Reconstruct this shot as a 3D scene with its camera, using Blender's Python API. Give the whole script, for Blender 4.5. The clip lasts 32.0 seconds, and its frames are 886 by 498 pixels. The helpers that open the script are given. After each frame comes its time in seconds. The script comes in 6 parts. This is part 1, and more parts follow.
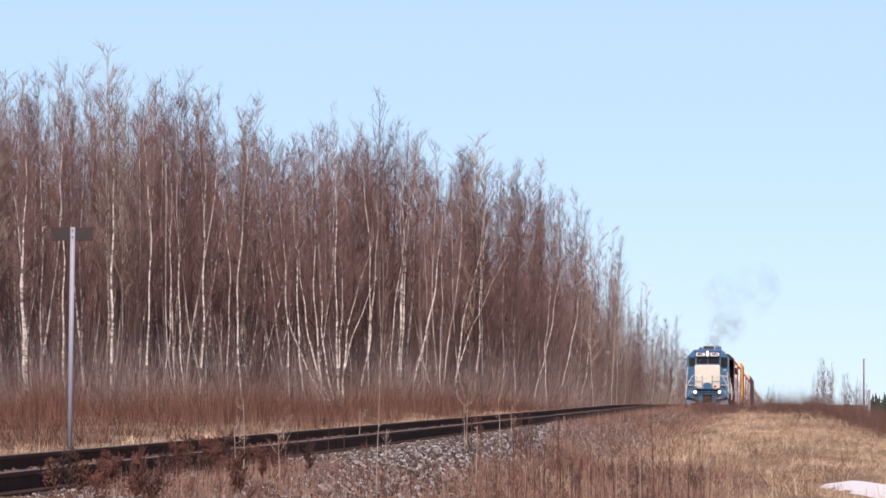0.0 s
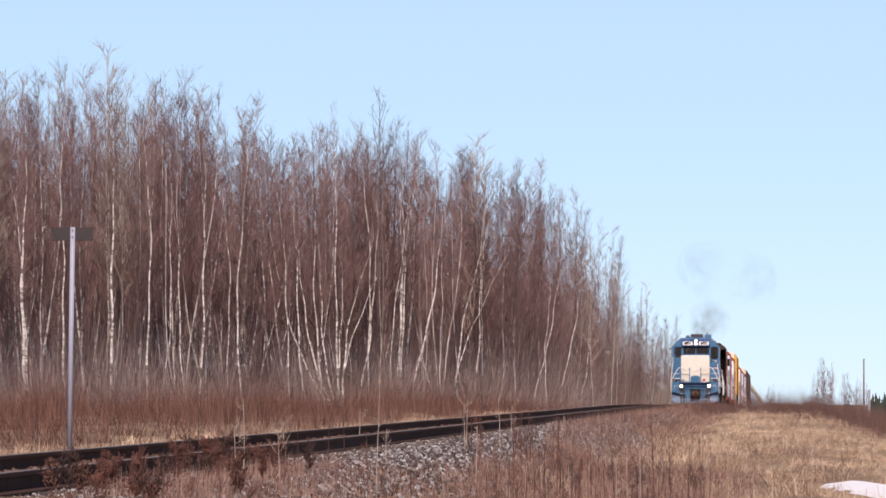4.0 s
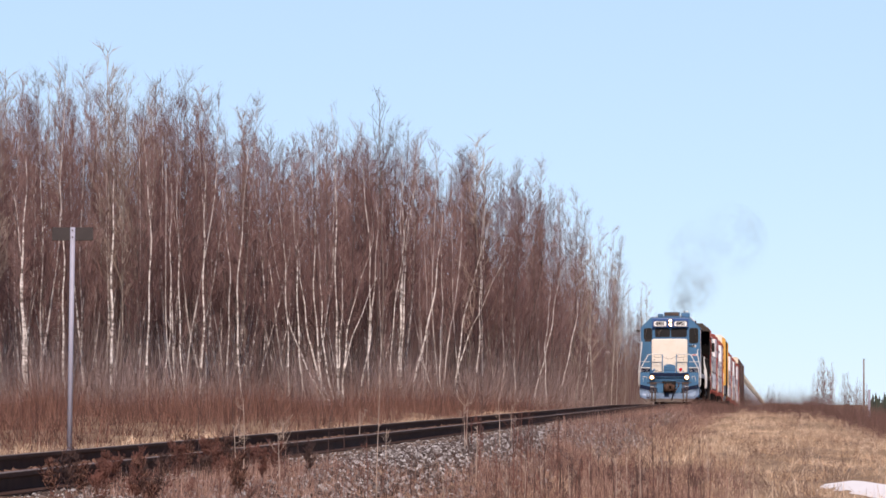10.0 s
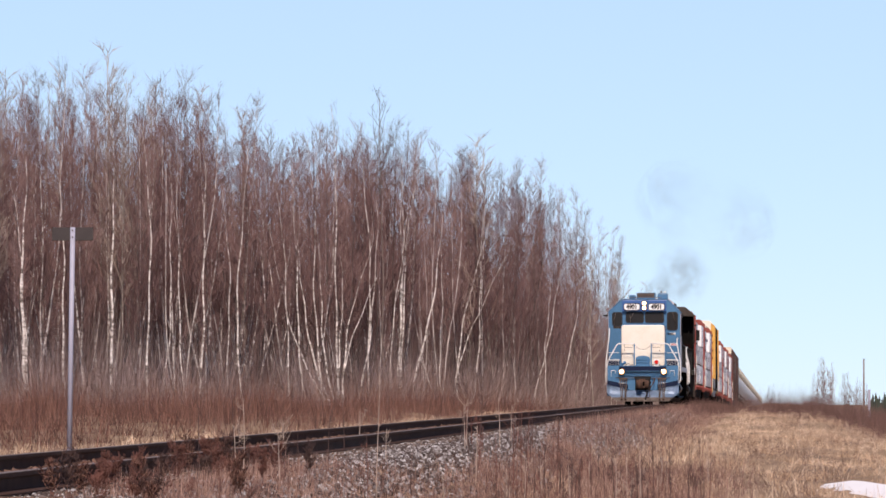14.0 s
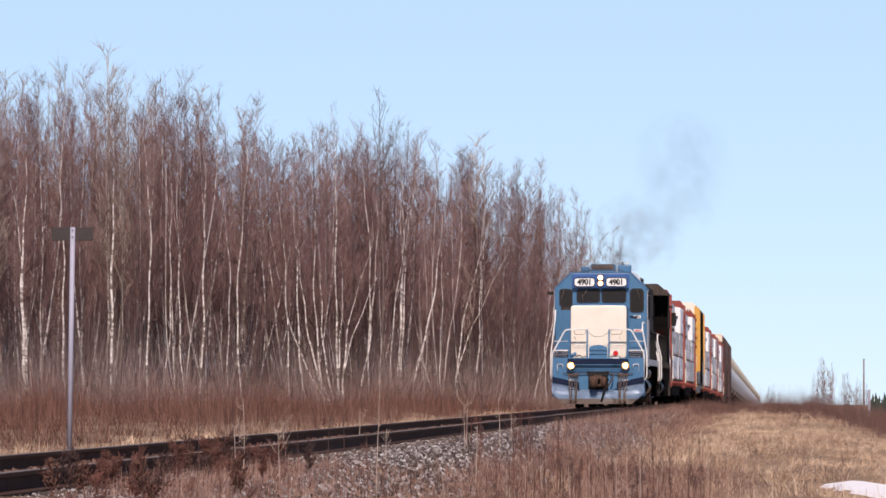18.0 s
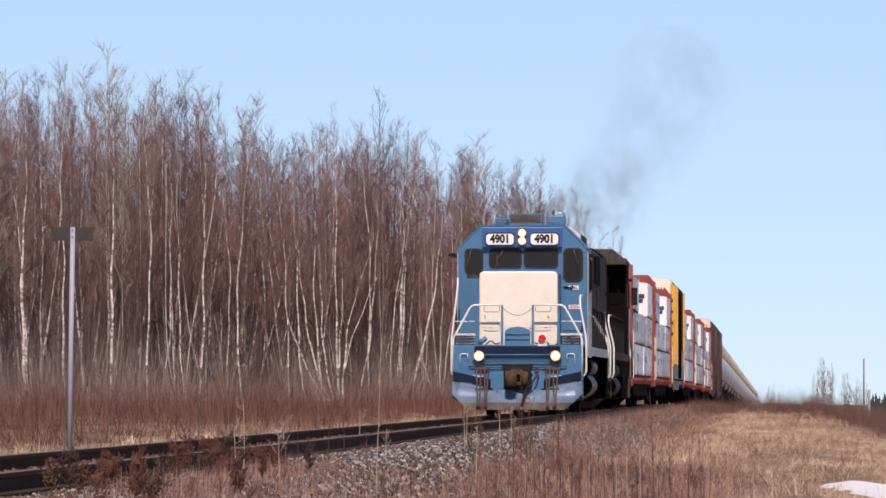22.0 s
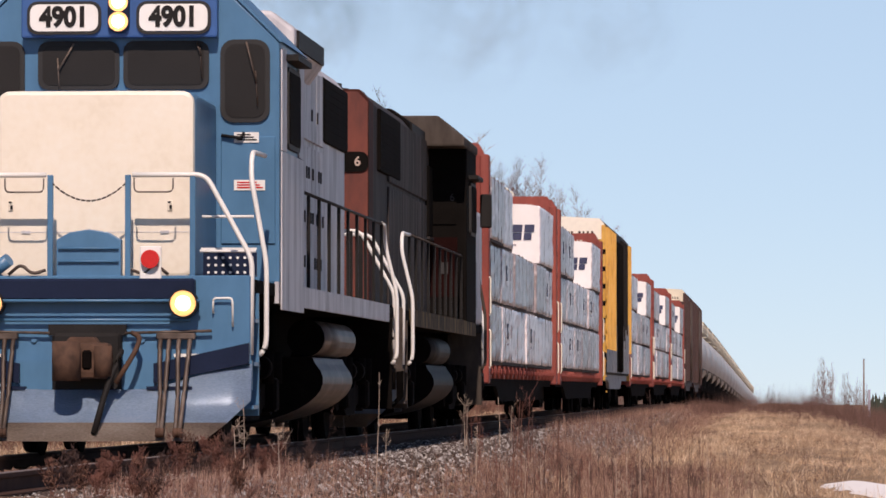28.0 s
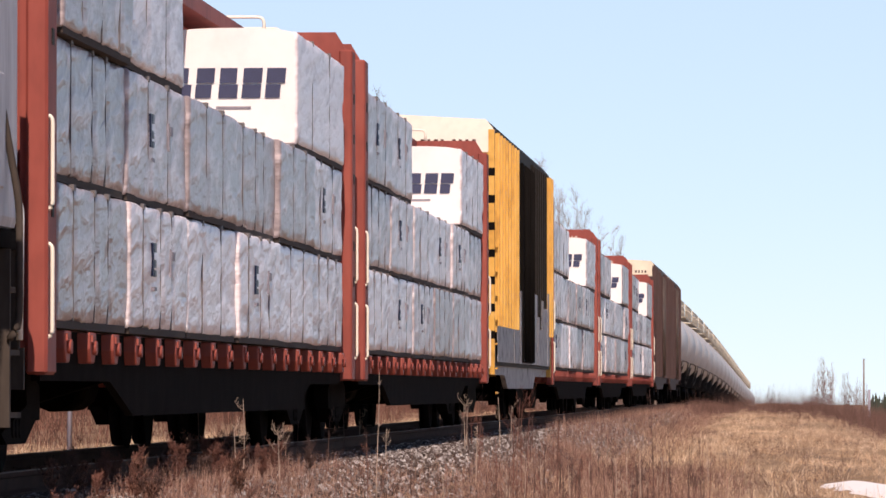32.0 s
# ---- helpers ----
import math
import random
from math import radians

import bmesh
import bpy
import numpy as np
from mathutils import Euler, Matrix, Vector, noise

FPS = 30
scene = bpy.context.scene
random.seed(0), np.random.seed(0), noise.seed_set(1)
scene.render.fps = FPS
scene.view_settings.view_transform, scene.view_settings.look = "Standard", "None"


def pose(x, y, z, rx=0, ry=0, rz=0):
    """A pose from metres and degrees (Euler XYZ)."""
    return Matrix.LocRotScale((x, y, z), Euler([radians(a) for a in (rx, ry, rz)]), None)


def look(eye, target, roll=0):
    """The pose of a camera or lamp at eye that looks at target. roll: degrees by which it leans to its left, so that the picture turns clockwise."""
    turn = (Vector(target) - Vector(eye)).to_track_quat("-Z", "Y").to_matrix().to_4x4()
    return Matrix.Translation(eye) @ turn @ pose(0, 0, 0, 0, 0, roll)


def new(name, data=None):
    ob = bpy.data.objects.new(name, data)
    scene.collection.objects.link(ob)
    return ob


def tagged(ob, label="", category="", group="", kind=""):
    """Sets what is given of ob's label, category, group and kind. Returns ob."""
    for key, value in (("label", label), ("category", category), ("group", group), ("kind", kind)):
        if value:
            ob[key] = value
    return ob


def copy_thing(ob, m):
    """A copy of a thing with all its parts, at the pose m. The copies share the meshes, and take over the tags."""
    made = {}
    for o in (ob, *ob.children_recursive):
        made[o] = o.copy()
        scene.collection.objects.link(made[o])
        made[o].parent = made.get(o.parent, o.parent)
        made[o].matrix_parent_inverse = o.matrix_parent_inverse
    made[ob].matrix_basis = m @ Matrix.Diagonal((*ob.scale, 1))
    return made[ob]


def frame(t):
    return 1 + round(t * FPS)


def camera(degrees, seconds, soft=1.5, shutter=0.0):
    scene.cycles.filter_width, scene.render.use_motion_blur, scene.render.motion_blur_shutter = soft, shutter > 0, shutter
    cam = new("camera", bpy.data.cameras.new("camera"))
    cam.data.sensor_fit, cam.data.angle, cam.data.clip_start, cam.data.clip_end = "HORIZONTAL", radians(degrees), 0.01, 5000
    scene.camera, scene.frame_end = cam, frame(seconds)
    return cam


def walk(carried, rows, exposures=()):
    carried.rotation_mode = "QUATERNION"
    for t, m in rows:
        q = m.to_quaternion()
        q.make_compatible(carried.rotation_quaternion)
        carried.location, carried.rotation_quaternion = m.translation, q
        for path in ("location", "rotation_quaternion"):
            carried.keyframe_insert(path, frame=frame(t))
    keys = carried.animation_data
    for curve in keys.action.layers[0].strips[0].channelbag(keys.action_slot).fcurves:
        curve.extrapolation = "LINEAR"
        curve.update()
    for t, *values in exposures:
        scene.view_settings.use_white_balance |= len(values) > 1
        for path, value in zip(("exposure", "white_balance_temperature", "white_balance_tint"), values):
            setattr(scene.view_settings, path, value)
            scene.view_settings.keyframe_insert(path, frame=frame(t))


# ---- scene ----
# ---- the camera: a long lens on a tripod that stands still beside the line ----
EYE = (0.0, 0.0, 0.60)
cam = camera(9.64, 32.0, soft=1.6)
EYE_POSE = pose(EYE[0], EYE[1], EYE[2], 90 + 1.534, 0, 3.845)
walk(cam, [(0.0, EYE_POSE), (32.0, EYE_POSE)],
     [(0.0, 0.06, 7200, 24), (16.0, 0.06, 7200, 24), (22.0, -0.05, 7150, 25), (25.5, -0.16, 7250, 25), (27.2, -0.24, 7450, 25), (28.2, -0.10, 7700, 26), (29.2, 0.07, 8200, 25), (30.0, 0.14, 8300, 25), (32.0, 0.16, 7900, 27)])

# ---- light ----
SUN_DIR = Vector((0.05, -0.71, 0.70)).normalized()
world = bpy.data.worlds.new("world")
scene.world = world
world.use_nodes = True
wn = world.node_tree
sky = wn.nodes.new("ShaderNodeTexSky")
sky.sky_type = "NISHITA"
sky.sun_disc = False
sky.sun_elevation = math.asin(SUN_DIR.z)
sky.sun_rotation = math.atan2(SUN_DIR.x, SUN_DIR.y)
sky.altitude, sky.air_density, sky.dust_density, sky.ozone_density = 2500, 0.74, 0.0, 5.0
wn.nodes["Background"].inputs["Strength"].default_value = 0.112
# spring haze evens the sky out low down
geo = wn.nodes.new("ShaderNodeTexCoord")
sep = wn.nodes.new("ShaderNodeSeparateXYZ")
low = wn.nodes.new("ShaderNodeMapRange")
low.interpolation_type = "SMOOTHSTEP"
low.inputs["From Min"].default_value, low.inputs["From Max"].default_value = 0.06, 0.35
low.inputs["To Min"].default_value, low.inputs["To Max"].default_value = 0.62, 0.0
haze_mix = wn.nodes.new("ShaderNodeMix")
haze_mix.data_type = "RGBA"
haze_mix.inputs["B"].default_value = (4.45, 7.35, 9.55, 1)
wn.links.new(geo.outputs["Generated"], sep.inputs[0])
wn.links.new(sep.outputs["Z"], low.inputs["Value"])
wn.links.new(low.outputs[0], haze_mix.inputs["Factor"])
wn.links.new(sky.outputs[0], haze_mix.inputs["A"])
wn.links.new(haze_mix.outputs["Result"], wn.nodes["Background"].inputs["Color"])
sun_data = bpy.data.lights.new("sun", "SUN")
sun_data.energy, sun_data.angle, sun_data.color = 4.2, radians(0.5), (1.0, 0.94, 0.86)
sun = new("sun", sun_data)
sun.matrix_world = look(SUN_DIR * 50, (0, 0, 0))

# ---- the line: straight, level at first, then falling away ----
TX = -6.5            # the middle of the track
GAUGE = 1.435


def drop(y):
    """Height of the rail heads at the distance y."""
    if y < 190:
        return 0.0
    if y < 400:
        return -2.5e-5 * (y - 190) ** 2
    return -1.1025 - 0.0105 * (y - 400)


def smooth(a, b, x):
    u = min(1.0, max(0.0, (x - a) / (b - a)))
    return u * u * (3 - 2 * u)


def ground_z(x, y):
    """Height of the ground."""
    dx = x - TX
    side = abs(dx)
    if dx > 0:
        # ballast shoulder, then a low grassy rise between it and the field
        bed = -0.20 - 0.60 * smooth(1.75, 3.5, side)
        rise = 0.34 * smooth(110, 205, y) * smooth(2.2, 4.2, dx) * (1 - smooth(7.5, 11.0, dx))
        fall = -0.22 * (1 - smooth(40, 110, y)) - 0.46 * smooth(6.2, 10.5, dx) * smooth(85, 165, y)
        z = bed + rise + fall * smooth(1.8, 4.0, dx)
    else:
        z = -0.20 - 0.16 * smooth(1.35, 2.6, side) + 0.16 * smooth(3.4, 8.0, side)
    z += 0.075 * (1 - smooth(0.45, 0.70, side))
    z += drop(y) if y < 600 else drop(600) - 0.002 * (y - 600)
    rough = smooth(2.4, 4.0, side)
    z += rough * (0.15 * noise.noise((x * 0.6, y * 0.22, 3.1)) + 0.05 * noise.noise((x * 2.1, y * 0.9, 7.0)))
    if 3.0 < dx < 16 and 50 < y < 260:
        # hummocks and old furrows on the rise
        z += 0.11 * smooth(3.0, 5.0, dx) * (noise.noise((x * 1.5, y * 0.30, 20.0)) + 0.8 * noise.noise((x * 0.5 + y * 0.16, y * 0.05, 33.0)))
    return z


# ---- materials ----
def mat(name, stops, scale=6.0, rough=0.7, metal=0.0, bump=0.2, fine=60.0, stretch=(1, 1, 1), spec=0.5,
        emit=None, per=0.0, isle=0.0):
    """A surface of two-scale noise through a colour ramp, with relief."""
    m = bpy.data.materials.new(name)
    m.use_nodes = True
    nt = m.node_tree
    n, l = nt.nodes, nt.links
    b = n["Principled BSDF"]
    co = n.new("ShaderNodeTexCoord")
    mp = n.new("ShaderNodeMapping")
    mp.inputs["Scale"].default_value = stretch
    l.new(co.outputs["Object"], mp.inputs["Vector"])
    big = n.new("ShaderNodeTexNoise")
    big.inputs["Scale"].default_value, big.inputs["Detail"].default_value = scale, 6
    small = n.new("ShaderNodeTexNoise")
    small.inputs["Scale"].default_value, small.inputs["Detail"].default_value = fine, 3
    for t in (big, small):
        l.new(mp.outputs[0], t.inputs["Vector"])
    mix = n.new("ShaderNodeMath")
    mix.operation = "MULTIPLY_ADD"
    mix.inputs[1].default_value = 0.35
    l.new(small.outputs["Fac"], mix.inputs[0])
    sc = n.new("ShaderNodeMath")
    sc.operation = "MULTIPLY"
    sc.inputs[1].default_value = 0.65
    l.new(big.outputs["Fac"], sc.inputs[0])
    l.new(sc.outputs[0], mix.inputs[2])
    fac = mix.outputs[0]
    for amount, source in ((per, "obj"), (isle, "geo")):
        if amount:
            node = n.new("ShaderNodeObjectInfo") if source == "obj" else n.new("ShaderNodeNewGeometry")
            out = node.outputs["Random"] if source == "obj" else node.outputs["Random Per Island"]
            a = n.new("ShaderNodeMath")
            a.operation = "MULTIPLY_ADD"
            l.new(out, a.inputs[0])
            a.inputs[1].default_value = amount
            s = n.new("ShaderNodeMath")
            s.operation = "SUBTRACT"
            l.new(fac, s.inputs[0])
            s.inputs[1].default_value = amount / 2
            l.new(s.outputs[0], a.inputs[2])
            fac = a.outputs[0]
    ramp = n.new("ShaderNodeValToRGB")
    el = ramp.color_ramp.elements
    while len(el) < len(stops):
        el.new(0.5)
    for e, (p, c) in zip(el, stops):
        e.position, e.color = p, (*c, 1)
    l.new(fac, ramp.inputs[0])
    l.new(ramp.outputs[0], b.inputs["Base Color"])
    b.inputs["Roughness"].default_value = rough
    b.inputs["Metallic"].default_value = metal
    b.inputs["Specular IOR Level"].default_value = spec
    if bump:
        bp = n.new("ShaderNodeBump")
        bp.inputs["Strength"].default_value, bp.inputs["Distance"].default_value = bump, 0.02
        l.new(fac, bp.inputs["Height"])
        l.new(bp.outputs[0], b.inputs["Normal"])
    if emit:
        b.inputs["Emission Color"].default_value = (*emit[0], 1)
        b.inputs["Emission Strength"].default_value = emit[1]
    return m


def tone(c, lo=0.8, hi=1.2):
    """Three stops round one colour."""
    return [(0.32, tuple(v * lo for v in c)), (0.5, c), (0.7, tuple(min(1, v * hi) for v in c))]


M = {}
M["earth"] = mat("earth", [(0.3, (0.10, 0.065, 0.045)), (0.5, (0.26, 0.17, 0.10)), (0.7, (0.36, 0.26, 0.16))], 0.7, 0.95, fine=9)
M["grass"] = mat("dry_grass", [(0.34, (0.24, 0.145, 0.088)), (0.44, (0.52, 0.345, 0.215)), (0.54, (0.78, 0.565, 0.39)), (0.68, (0.90, 0.74, 0.56))], 0.6, 0.85, bump=0, isle=0.3, fine=4)
M["weed"] = mat("red_weed", [(0.25, (0.040, 0.017, 0.014)), (0.5, (0.130, 0.052, 0.037)), (0.8, (0.30, 0.165, 0.12))], 0.22, 0.9, bump=0, isle=0.55)
M["frontweed"] = mat("dead_weed", [(0.25, (0.078, 0.036, 0.030)), (0.5, (0.205, 0.103, 0.082)), (0.8, (0.45, 0.295, 0.23))], 0.3, 0.9, bump=0, isle=0.7)
M["stalk"] = mat("stalk", tone((0.075, 0.040, 0.034)), 5, 0.85, bump=0)
M["stone"] = mat("ballast_stone", [(0.25, (0.045, 0.03, 0.026)), (0.5, (0.12, 0.095, 0.088)), (0.68, (0.23, 0.21, 0.205)), (0.9, (0.48, 0.47, 0.47))], 3, 0.9, bump=0.2, isle=0.8)
M["rail"] = mat("rail_side", tone((0.068, 0.037, 0.029)), 4, 0.95, spec=0.15)
M["railtop"] = mat("rail_head", tone((0.22, 0.17, 0.15)), 8, 0.7, metal=0.3, bump=0.05)
M["tie"] = mat("tie_wood", tone((0.13, 0.085, 0.06), 0.6, 1.4), 3, 0.9, stretch=(0.5, 6, 6), per=0.4)
M["bark"] = mat("birch_bark", [(0.42, (0.085, 0.062, 0.055)), (0.55, (0.19, 0.145, 0.13)), (0.70, (0.68, 0.63, 0.59))], 3.0, 0.8, stretch=(1, 1, 1.6), fine=12, per=0.4)
M["greybark"] = mat("grey_poplar_bark", [(0.38, (0.13, 0.11, 0.095)), (0.5, (0.30, 0.26, 0.225)), (0.64, (0.52, 0.47, 0.42))], 3.0, 0.85, fine=12, per=0.3)
M["darkbark"] = mat("dark_bark", tone((0.16, 0.12, 0.105), 0.6, 1.4), 3, 0.9, per=0.3)
M["twig"] = mat("red_twigs", [(0.3, (0.108, 0.056, 0.052)), (0.5, (0.186, 0.104, 0.097)), (0.7, (0.285, 0.182, 0.168))], 0.35, 0.85, bump=0, per=0.5, isle=0.25)
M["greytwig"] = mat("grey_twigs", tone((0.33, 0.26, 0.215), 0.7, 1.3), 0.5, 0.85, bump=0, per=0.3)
M["snow"] = mat("snow", tone((0.93, 0.93, 0.94), 0.93, 1.03), 2, 0.6, bump=0.3, fine=12)
M["blue"] = mat("blue_paint", [(0.3, (0.040, 0.135, 0.245)), (0.5, (0.054, 0.172, 0.310)), (0.7, (0.066, 0.198, 0.352))], 1.6, 0.42, bump=0.04, fine=9, stretch=(1, 1, 0.5))
M["darkblue"] = mat("royal_blue_paint", tone((0.030, 0.105, 0.300), 0.85, 1.15), 2.2, 0.4, bump=0.04, fine=9)
M["white"] = mat("cream_paint", [(0.3, (0.72, 0.65, 0.53)), (0.5, (0.80, 0.74, 0.63)), (0.7, (0.83, 0.79, 0.70))], 1.2, 0.42, bump=0.03, fine=14)
M["railwhite"] = mat("white_rail_paint", tone((0.78, 0.78, 0.76), 0.9, 1.05), 5, 0.45, bump=0.03)
M["hood"] = mat("grey_white_paint", [(0.30, (0.17, 0.17, 0.19)), (0.42, (0.38, 0.385, 0.42)), (0.54, (0.53, 0.535, 0.575)), (0.7, (0.66, 0.67, 0.70))], 1.4, 0.55, bump=0.06, fine=8, stretch=(1, 2.2, 0.35))
M["plow"] = mat("pale_blue_steel", [(0.3, (0.19, 0.28, 0.41)), (0.5, (0.30, 0.43, 0.60)), (0.7, (0.45, 0.56, 0.69))], 1.6, 0.35, metal=0.1, bump=0.06, stretch=(0.6, 1, 1.6))
M["black"] = mat("black_paint", tone((0.014, 0.013, 0.013), 0.7, 1.4), 2.5, 0.65, bump=0.08, spec=0.2)
# grime, its colour taken down further for the shade under the vehicles
M["shadegrime"] = mat("grimy_underframe", tone((0.0062, 0.0050, 0.0047), 0.5, 1.8), 3, 0.95, bump=0.2, spec=0.04)
M["steel"] = mat("worn_steel", [(0.3, (0.032, 0.022, 0.017)), (0.5, (0.080, 0.056, 0.044)), (0.7, (0.18, 0.14, 0.118))], 2.2, 0.52, metal=0.1, bump=0.06, fine=9, stretch=(1, 0.5, 1))
M["rust"] = mat("rusty_iron", tone((0.085, 0.045, 0.030), 0.5, 1.6), 6, 0.85, metal=0.2, bump=0.25, fine=14)
M["orange"] = mat("orange_red_paint", [(0.3, (0.040, 0.010, 0.008)), (0.48, (0.125, 0.027, 0.017)), (0.7, (0.21, 0.046, 0.026))], 1.6, 0.6, bump=0.04, fine=9, stretch=(1, 1, 0.35))
M["oxide"] = mat("oxide_red_paint", [(0.3, (0.17, 0.034, 0.026)), (0.5, (0.29, 0.058, 0.042)), (0.72, (0.36, 0.090, 0.066))], 1.2, 0.65, bump=0.06, fine=9, stretch=(1, 1, 0.4))
M["brown"] = mat("brown_car_paint", tone((0.055, 0.025, 0.023), 0.6, 1.4), 1.4, 0.7, bump=0.06, fine=9, stretch=(1, 1, 0.4))
M["yellow"] = mat("yellow_paint", [(0.3, (0.46, 0.23, 0.045)), (0.5, (0.68, 0.37, 0.075)), (0.7, (0.75, 0.45, 0.12))], 1.4, 0.5, bump=0.05, fine=9)
M["blackside"] = mat("sooty_yellow_paint", [(0.3, (0.006, 0.005, 0.005)), (0.6, (0.013, 0.010, 0.008)), (0.9, (0.07, 0.040, 0.014))], 0.7, 0.7, bump=0.08, fine=8, stretch=(1, 1.6, 0.2), spec=0.2)
M["cream"] = mat("cream_roof_paint", tone((0.83, 0.79, 0.69), 0.9, 1.05), 1.2, 0.6, bump=0.04, fine=9)
M["fadedletter"] = mat("faded_letter_paint", tone((0.52, 0.40, 0.34), 0.7, 1.2), 5, 0.7, bump=0)
# wrinkle glints and crease shade are put into the film's light and dark stops
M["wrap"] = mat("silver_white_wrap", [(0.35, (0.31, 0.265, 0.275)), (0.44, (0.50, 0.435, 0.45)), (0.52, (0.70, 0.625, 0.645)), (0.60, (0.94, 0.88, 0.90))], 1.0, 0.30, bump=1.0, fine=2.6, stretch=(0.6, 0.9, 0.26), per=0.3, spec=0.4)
for node in M["wrap"].node_tree.nodes:
    if node.bl_idname == "ShaderNodeBump":
        node.inputs["Distance"].default_value = 0.07
    if node.bl_idname == "ShaderNodeMapping":
        node.vector_type = "TEXTURE"
        node.inputs["Rotation"].default_value = (0.20, 0, 0)
    if node.bl_idname == "ShaderNodeTexNoise":
        node.inputs["Distortion"].default_value = 0.5
        node.inputs["Detail"].default_value = 3
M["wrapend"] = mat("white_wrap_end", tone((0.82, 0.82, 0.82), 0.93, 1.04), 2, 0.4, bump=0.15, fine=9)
M["ink"] = mat("blue_black_ink", tone((0.035, 0.045, 0.10)), 4, 0.5, bump=0)
M["wood"] = mat("dunnage_wood", tone((0.05, 0.04, 0.035)), 4, 0.9)
M["glass"] = mat("dark_glass", tone((0.022, 0.02, 0.019)), 1.5, 0.4, bump=0, spec=0.2)
M["gasket"] = mat("black_rubber", tone((0.015, 0.015, 0.016)), 4, 0.7, bump=0)
M["panelwhite"] = mat("lit_number_board", tone((0.82, 0.82, 0.80), 0.96, 1.03), 4, 0.4, bump=0)
M["lamp"] = mat("lit_lamp", tone((0.9, 0.85, 0.7)), 4, 0.2, bump=0, emit=((1.0, 0.86, 0.60), 22.0))
M["lampring"] = mat("warm_reflector", tone((0.75, 0.45, 0.2)), 4, 0.3, bump=0, emit=((1.0, 0.46, 0.13), 0.75))
M["red"] = mat("red_lens", tone((0.60, 0.02, 0.015)), 4, 0.25, bump=0)
M["tank"] = mat("pale_grey_tank_paint", [(0.3, (0.42, 0.41, 0.40)), (0.5, (0.60, 0.60, 0.59)), (0.7, (0.68, 0.68, 0.68))], 0.9, 0.45, bump=0.03, stretch=(1, 1, 0.4))
M["tanwalk"] = mat("tan_walkway_steel", tone((0.74, 0.67, 0.53)), 3, 0.7)
M["signback"] = mat("dark_sign_back", tone((0.045, 0.037, 0.036)), 5, 0.8)
M["post"] = mat("grey_post_paint", tone((0.37, 0.375, 0.46), 0.85, 1.1), 4, 0.6)
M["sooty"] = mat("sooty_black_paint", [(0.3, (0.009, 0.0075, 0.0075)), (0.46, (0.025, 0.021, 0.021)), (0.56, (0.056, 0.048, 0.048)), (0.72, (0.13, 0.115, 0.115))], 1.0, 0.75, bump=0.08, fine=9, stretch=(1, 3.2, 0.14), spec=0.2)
M["sidered"] = mat("sooted_red_stripe", [(0.3, (0.018, 0.006, 0.005)), (0.5, (0.055, 0.014, 0.010)), (0.72, (0.13, 0.030, 0.020))], 1.3, 0.8, bump=0.05, fine=8, stretch=(1, 1, 0.3), spec=0.2)
M["blacksteel"] = mat("sooty_tank_steel", [(0.3, (0.007, 0.006, 0.006)), (0.5, (0.018, 0.015, 0.014)), (0.72, (0.055, 0.042, 0.036))], 1.6, 0.62, bump=0.05, fine=8, stretch=(1, 3.0, 0.5), spec=0.15)
M["ploughfoot"] = mat("rust_brown_plough_foot", [(0.3, (0.12, 0.085, 0.068)), (0.5, (0.28, 0.225, 0.19)), (0.7, (0.44, 0.39, 0.35))], 2.0, 0.6, metal=0.1, bump=0.1, stretch=(0.6, 1, 1.4))
# white taken down to dark grey for the shade on the cab wall
M["dullwhite"] = mat("soiled_white", tone((0.05, 0.048, 0.05)), 5, 0.8, bump=0, spec=0.1)
M["dirtysill"] = mat("dirty_yellow_sill", [(0.36, (0.010, 0.008, 0.007)), (0.5, (0.07, 0.048, 0.025)), (0.64, (0.20, 0.135, 0.06))], 2.4, 0.8, bump=0.06, fine=9, stretch=(1, 1.6, 0.5), spec=0.15)
M["dusty"] = mat("dust_brown_steel", [(0.3, (0.026, 0.021, 0.018)), (0.5, (0.064, 0.052, 0.045)), (0.7, (0.10, 0.083, 0.073))], 1.4, 0.85, bump=0.06, fine=9, stretch=(1, 1, 0.4), spec=0.15)
# near-black; on the second engine's cab it holds the shade under the brow
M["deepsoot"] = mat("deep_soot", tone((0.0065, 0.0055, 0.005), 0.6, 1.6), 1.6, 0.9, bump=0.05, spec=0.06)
M["pale"] = mat("pale_stalk", tone((0.42, 0.33, 0.27)), 5, 0.85, bump=0)
M["redstalk"] = mat("red_stalk", tone((0.155, 0.062, 0.046)), 5, 0.85, bump=0)
M["navy"] = mat("navy_black_paint", tone((0.010, 0.017, 0.042)), 3, 0.4, bump=0.03, spec=0.15)
# sooty red with the cab roof's shade put into the colour
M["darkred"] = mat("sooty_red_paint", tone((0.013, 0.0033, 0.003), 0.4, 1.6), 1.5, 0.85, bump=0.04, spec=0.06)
M["greypatch"] = mat("grey_patched_paint", [(0.35, (0.02, 0.02, 0.022)), (0.45, (0.25, 0.25, 0.27)), (0.7, (0.40, 0.40, 0.43))], 3.0, 0.6, bump=0.05, fine=8)
M["cribstone"] = mat("brown_crib_stone", tone((0.13, 0.075, 0.055), 0.5, 1.5), 4, 0.95, bump=0.2, isle=0.5)
M["scrubm"] = mat("dark_scrub", [(0.25, (0.055, 0.027, 0.023)), (0.5, (0.125, 0.064, 0.053)), (0.8, (0.25, 0.15, 0.12))], 0.3, 0.9, bump=0, isle=0.5)
M["faintink"] = mat("faded_ink", tone((0.23, 0.22, 0.26)), 4, 0.6, bump=0)
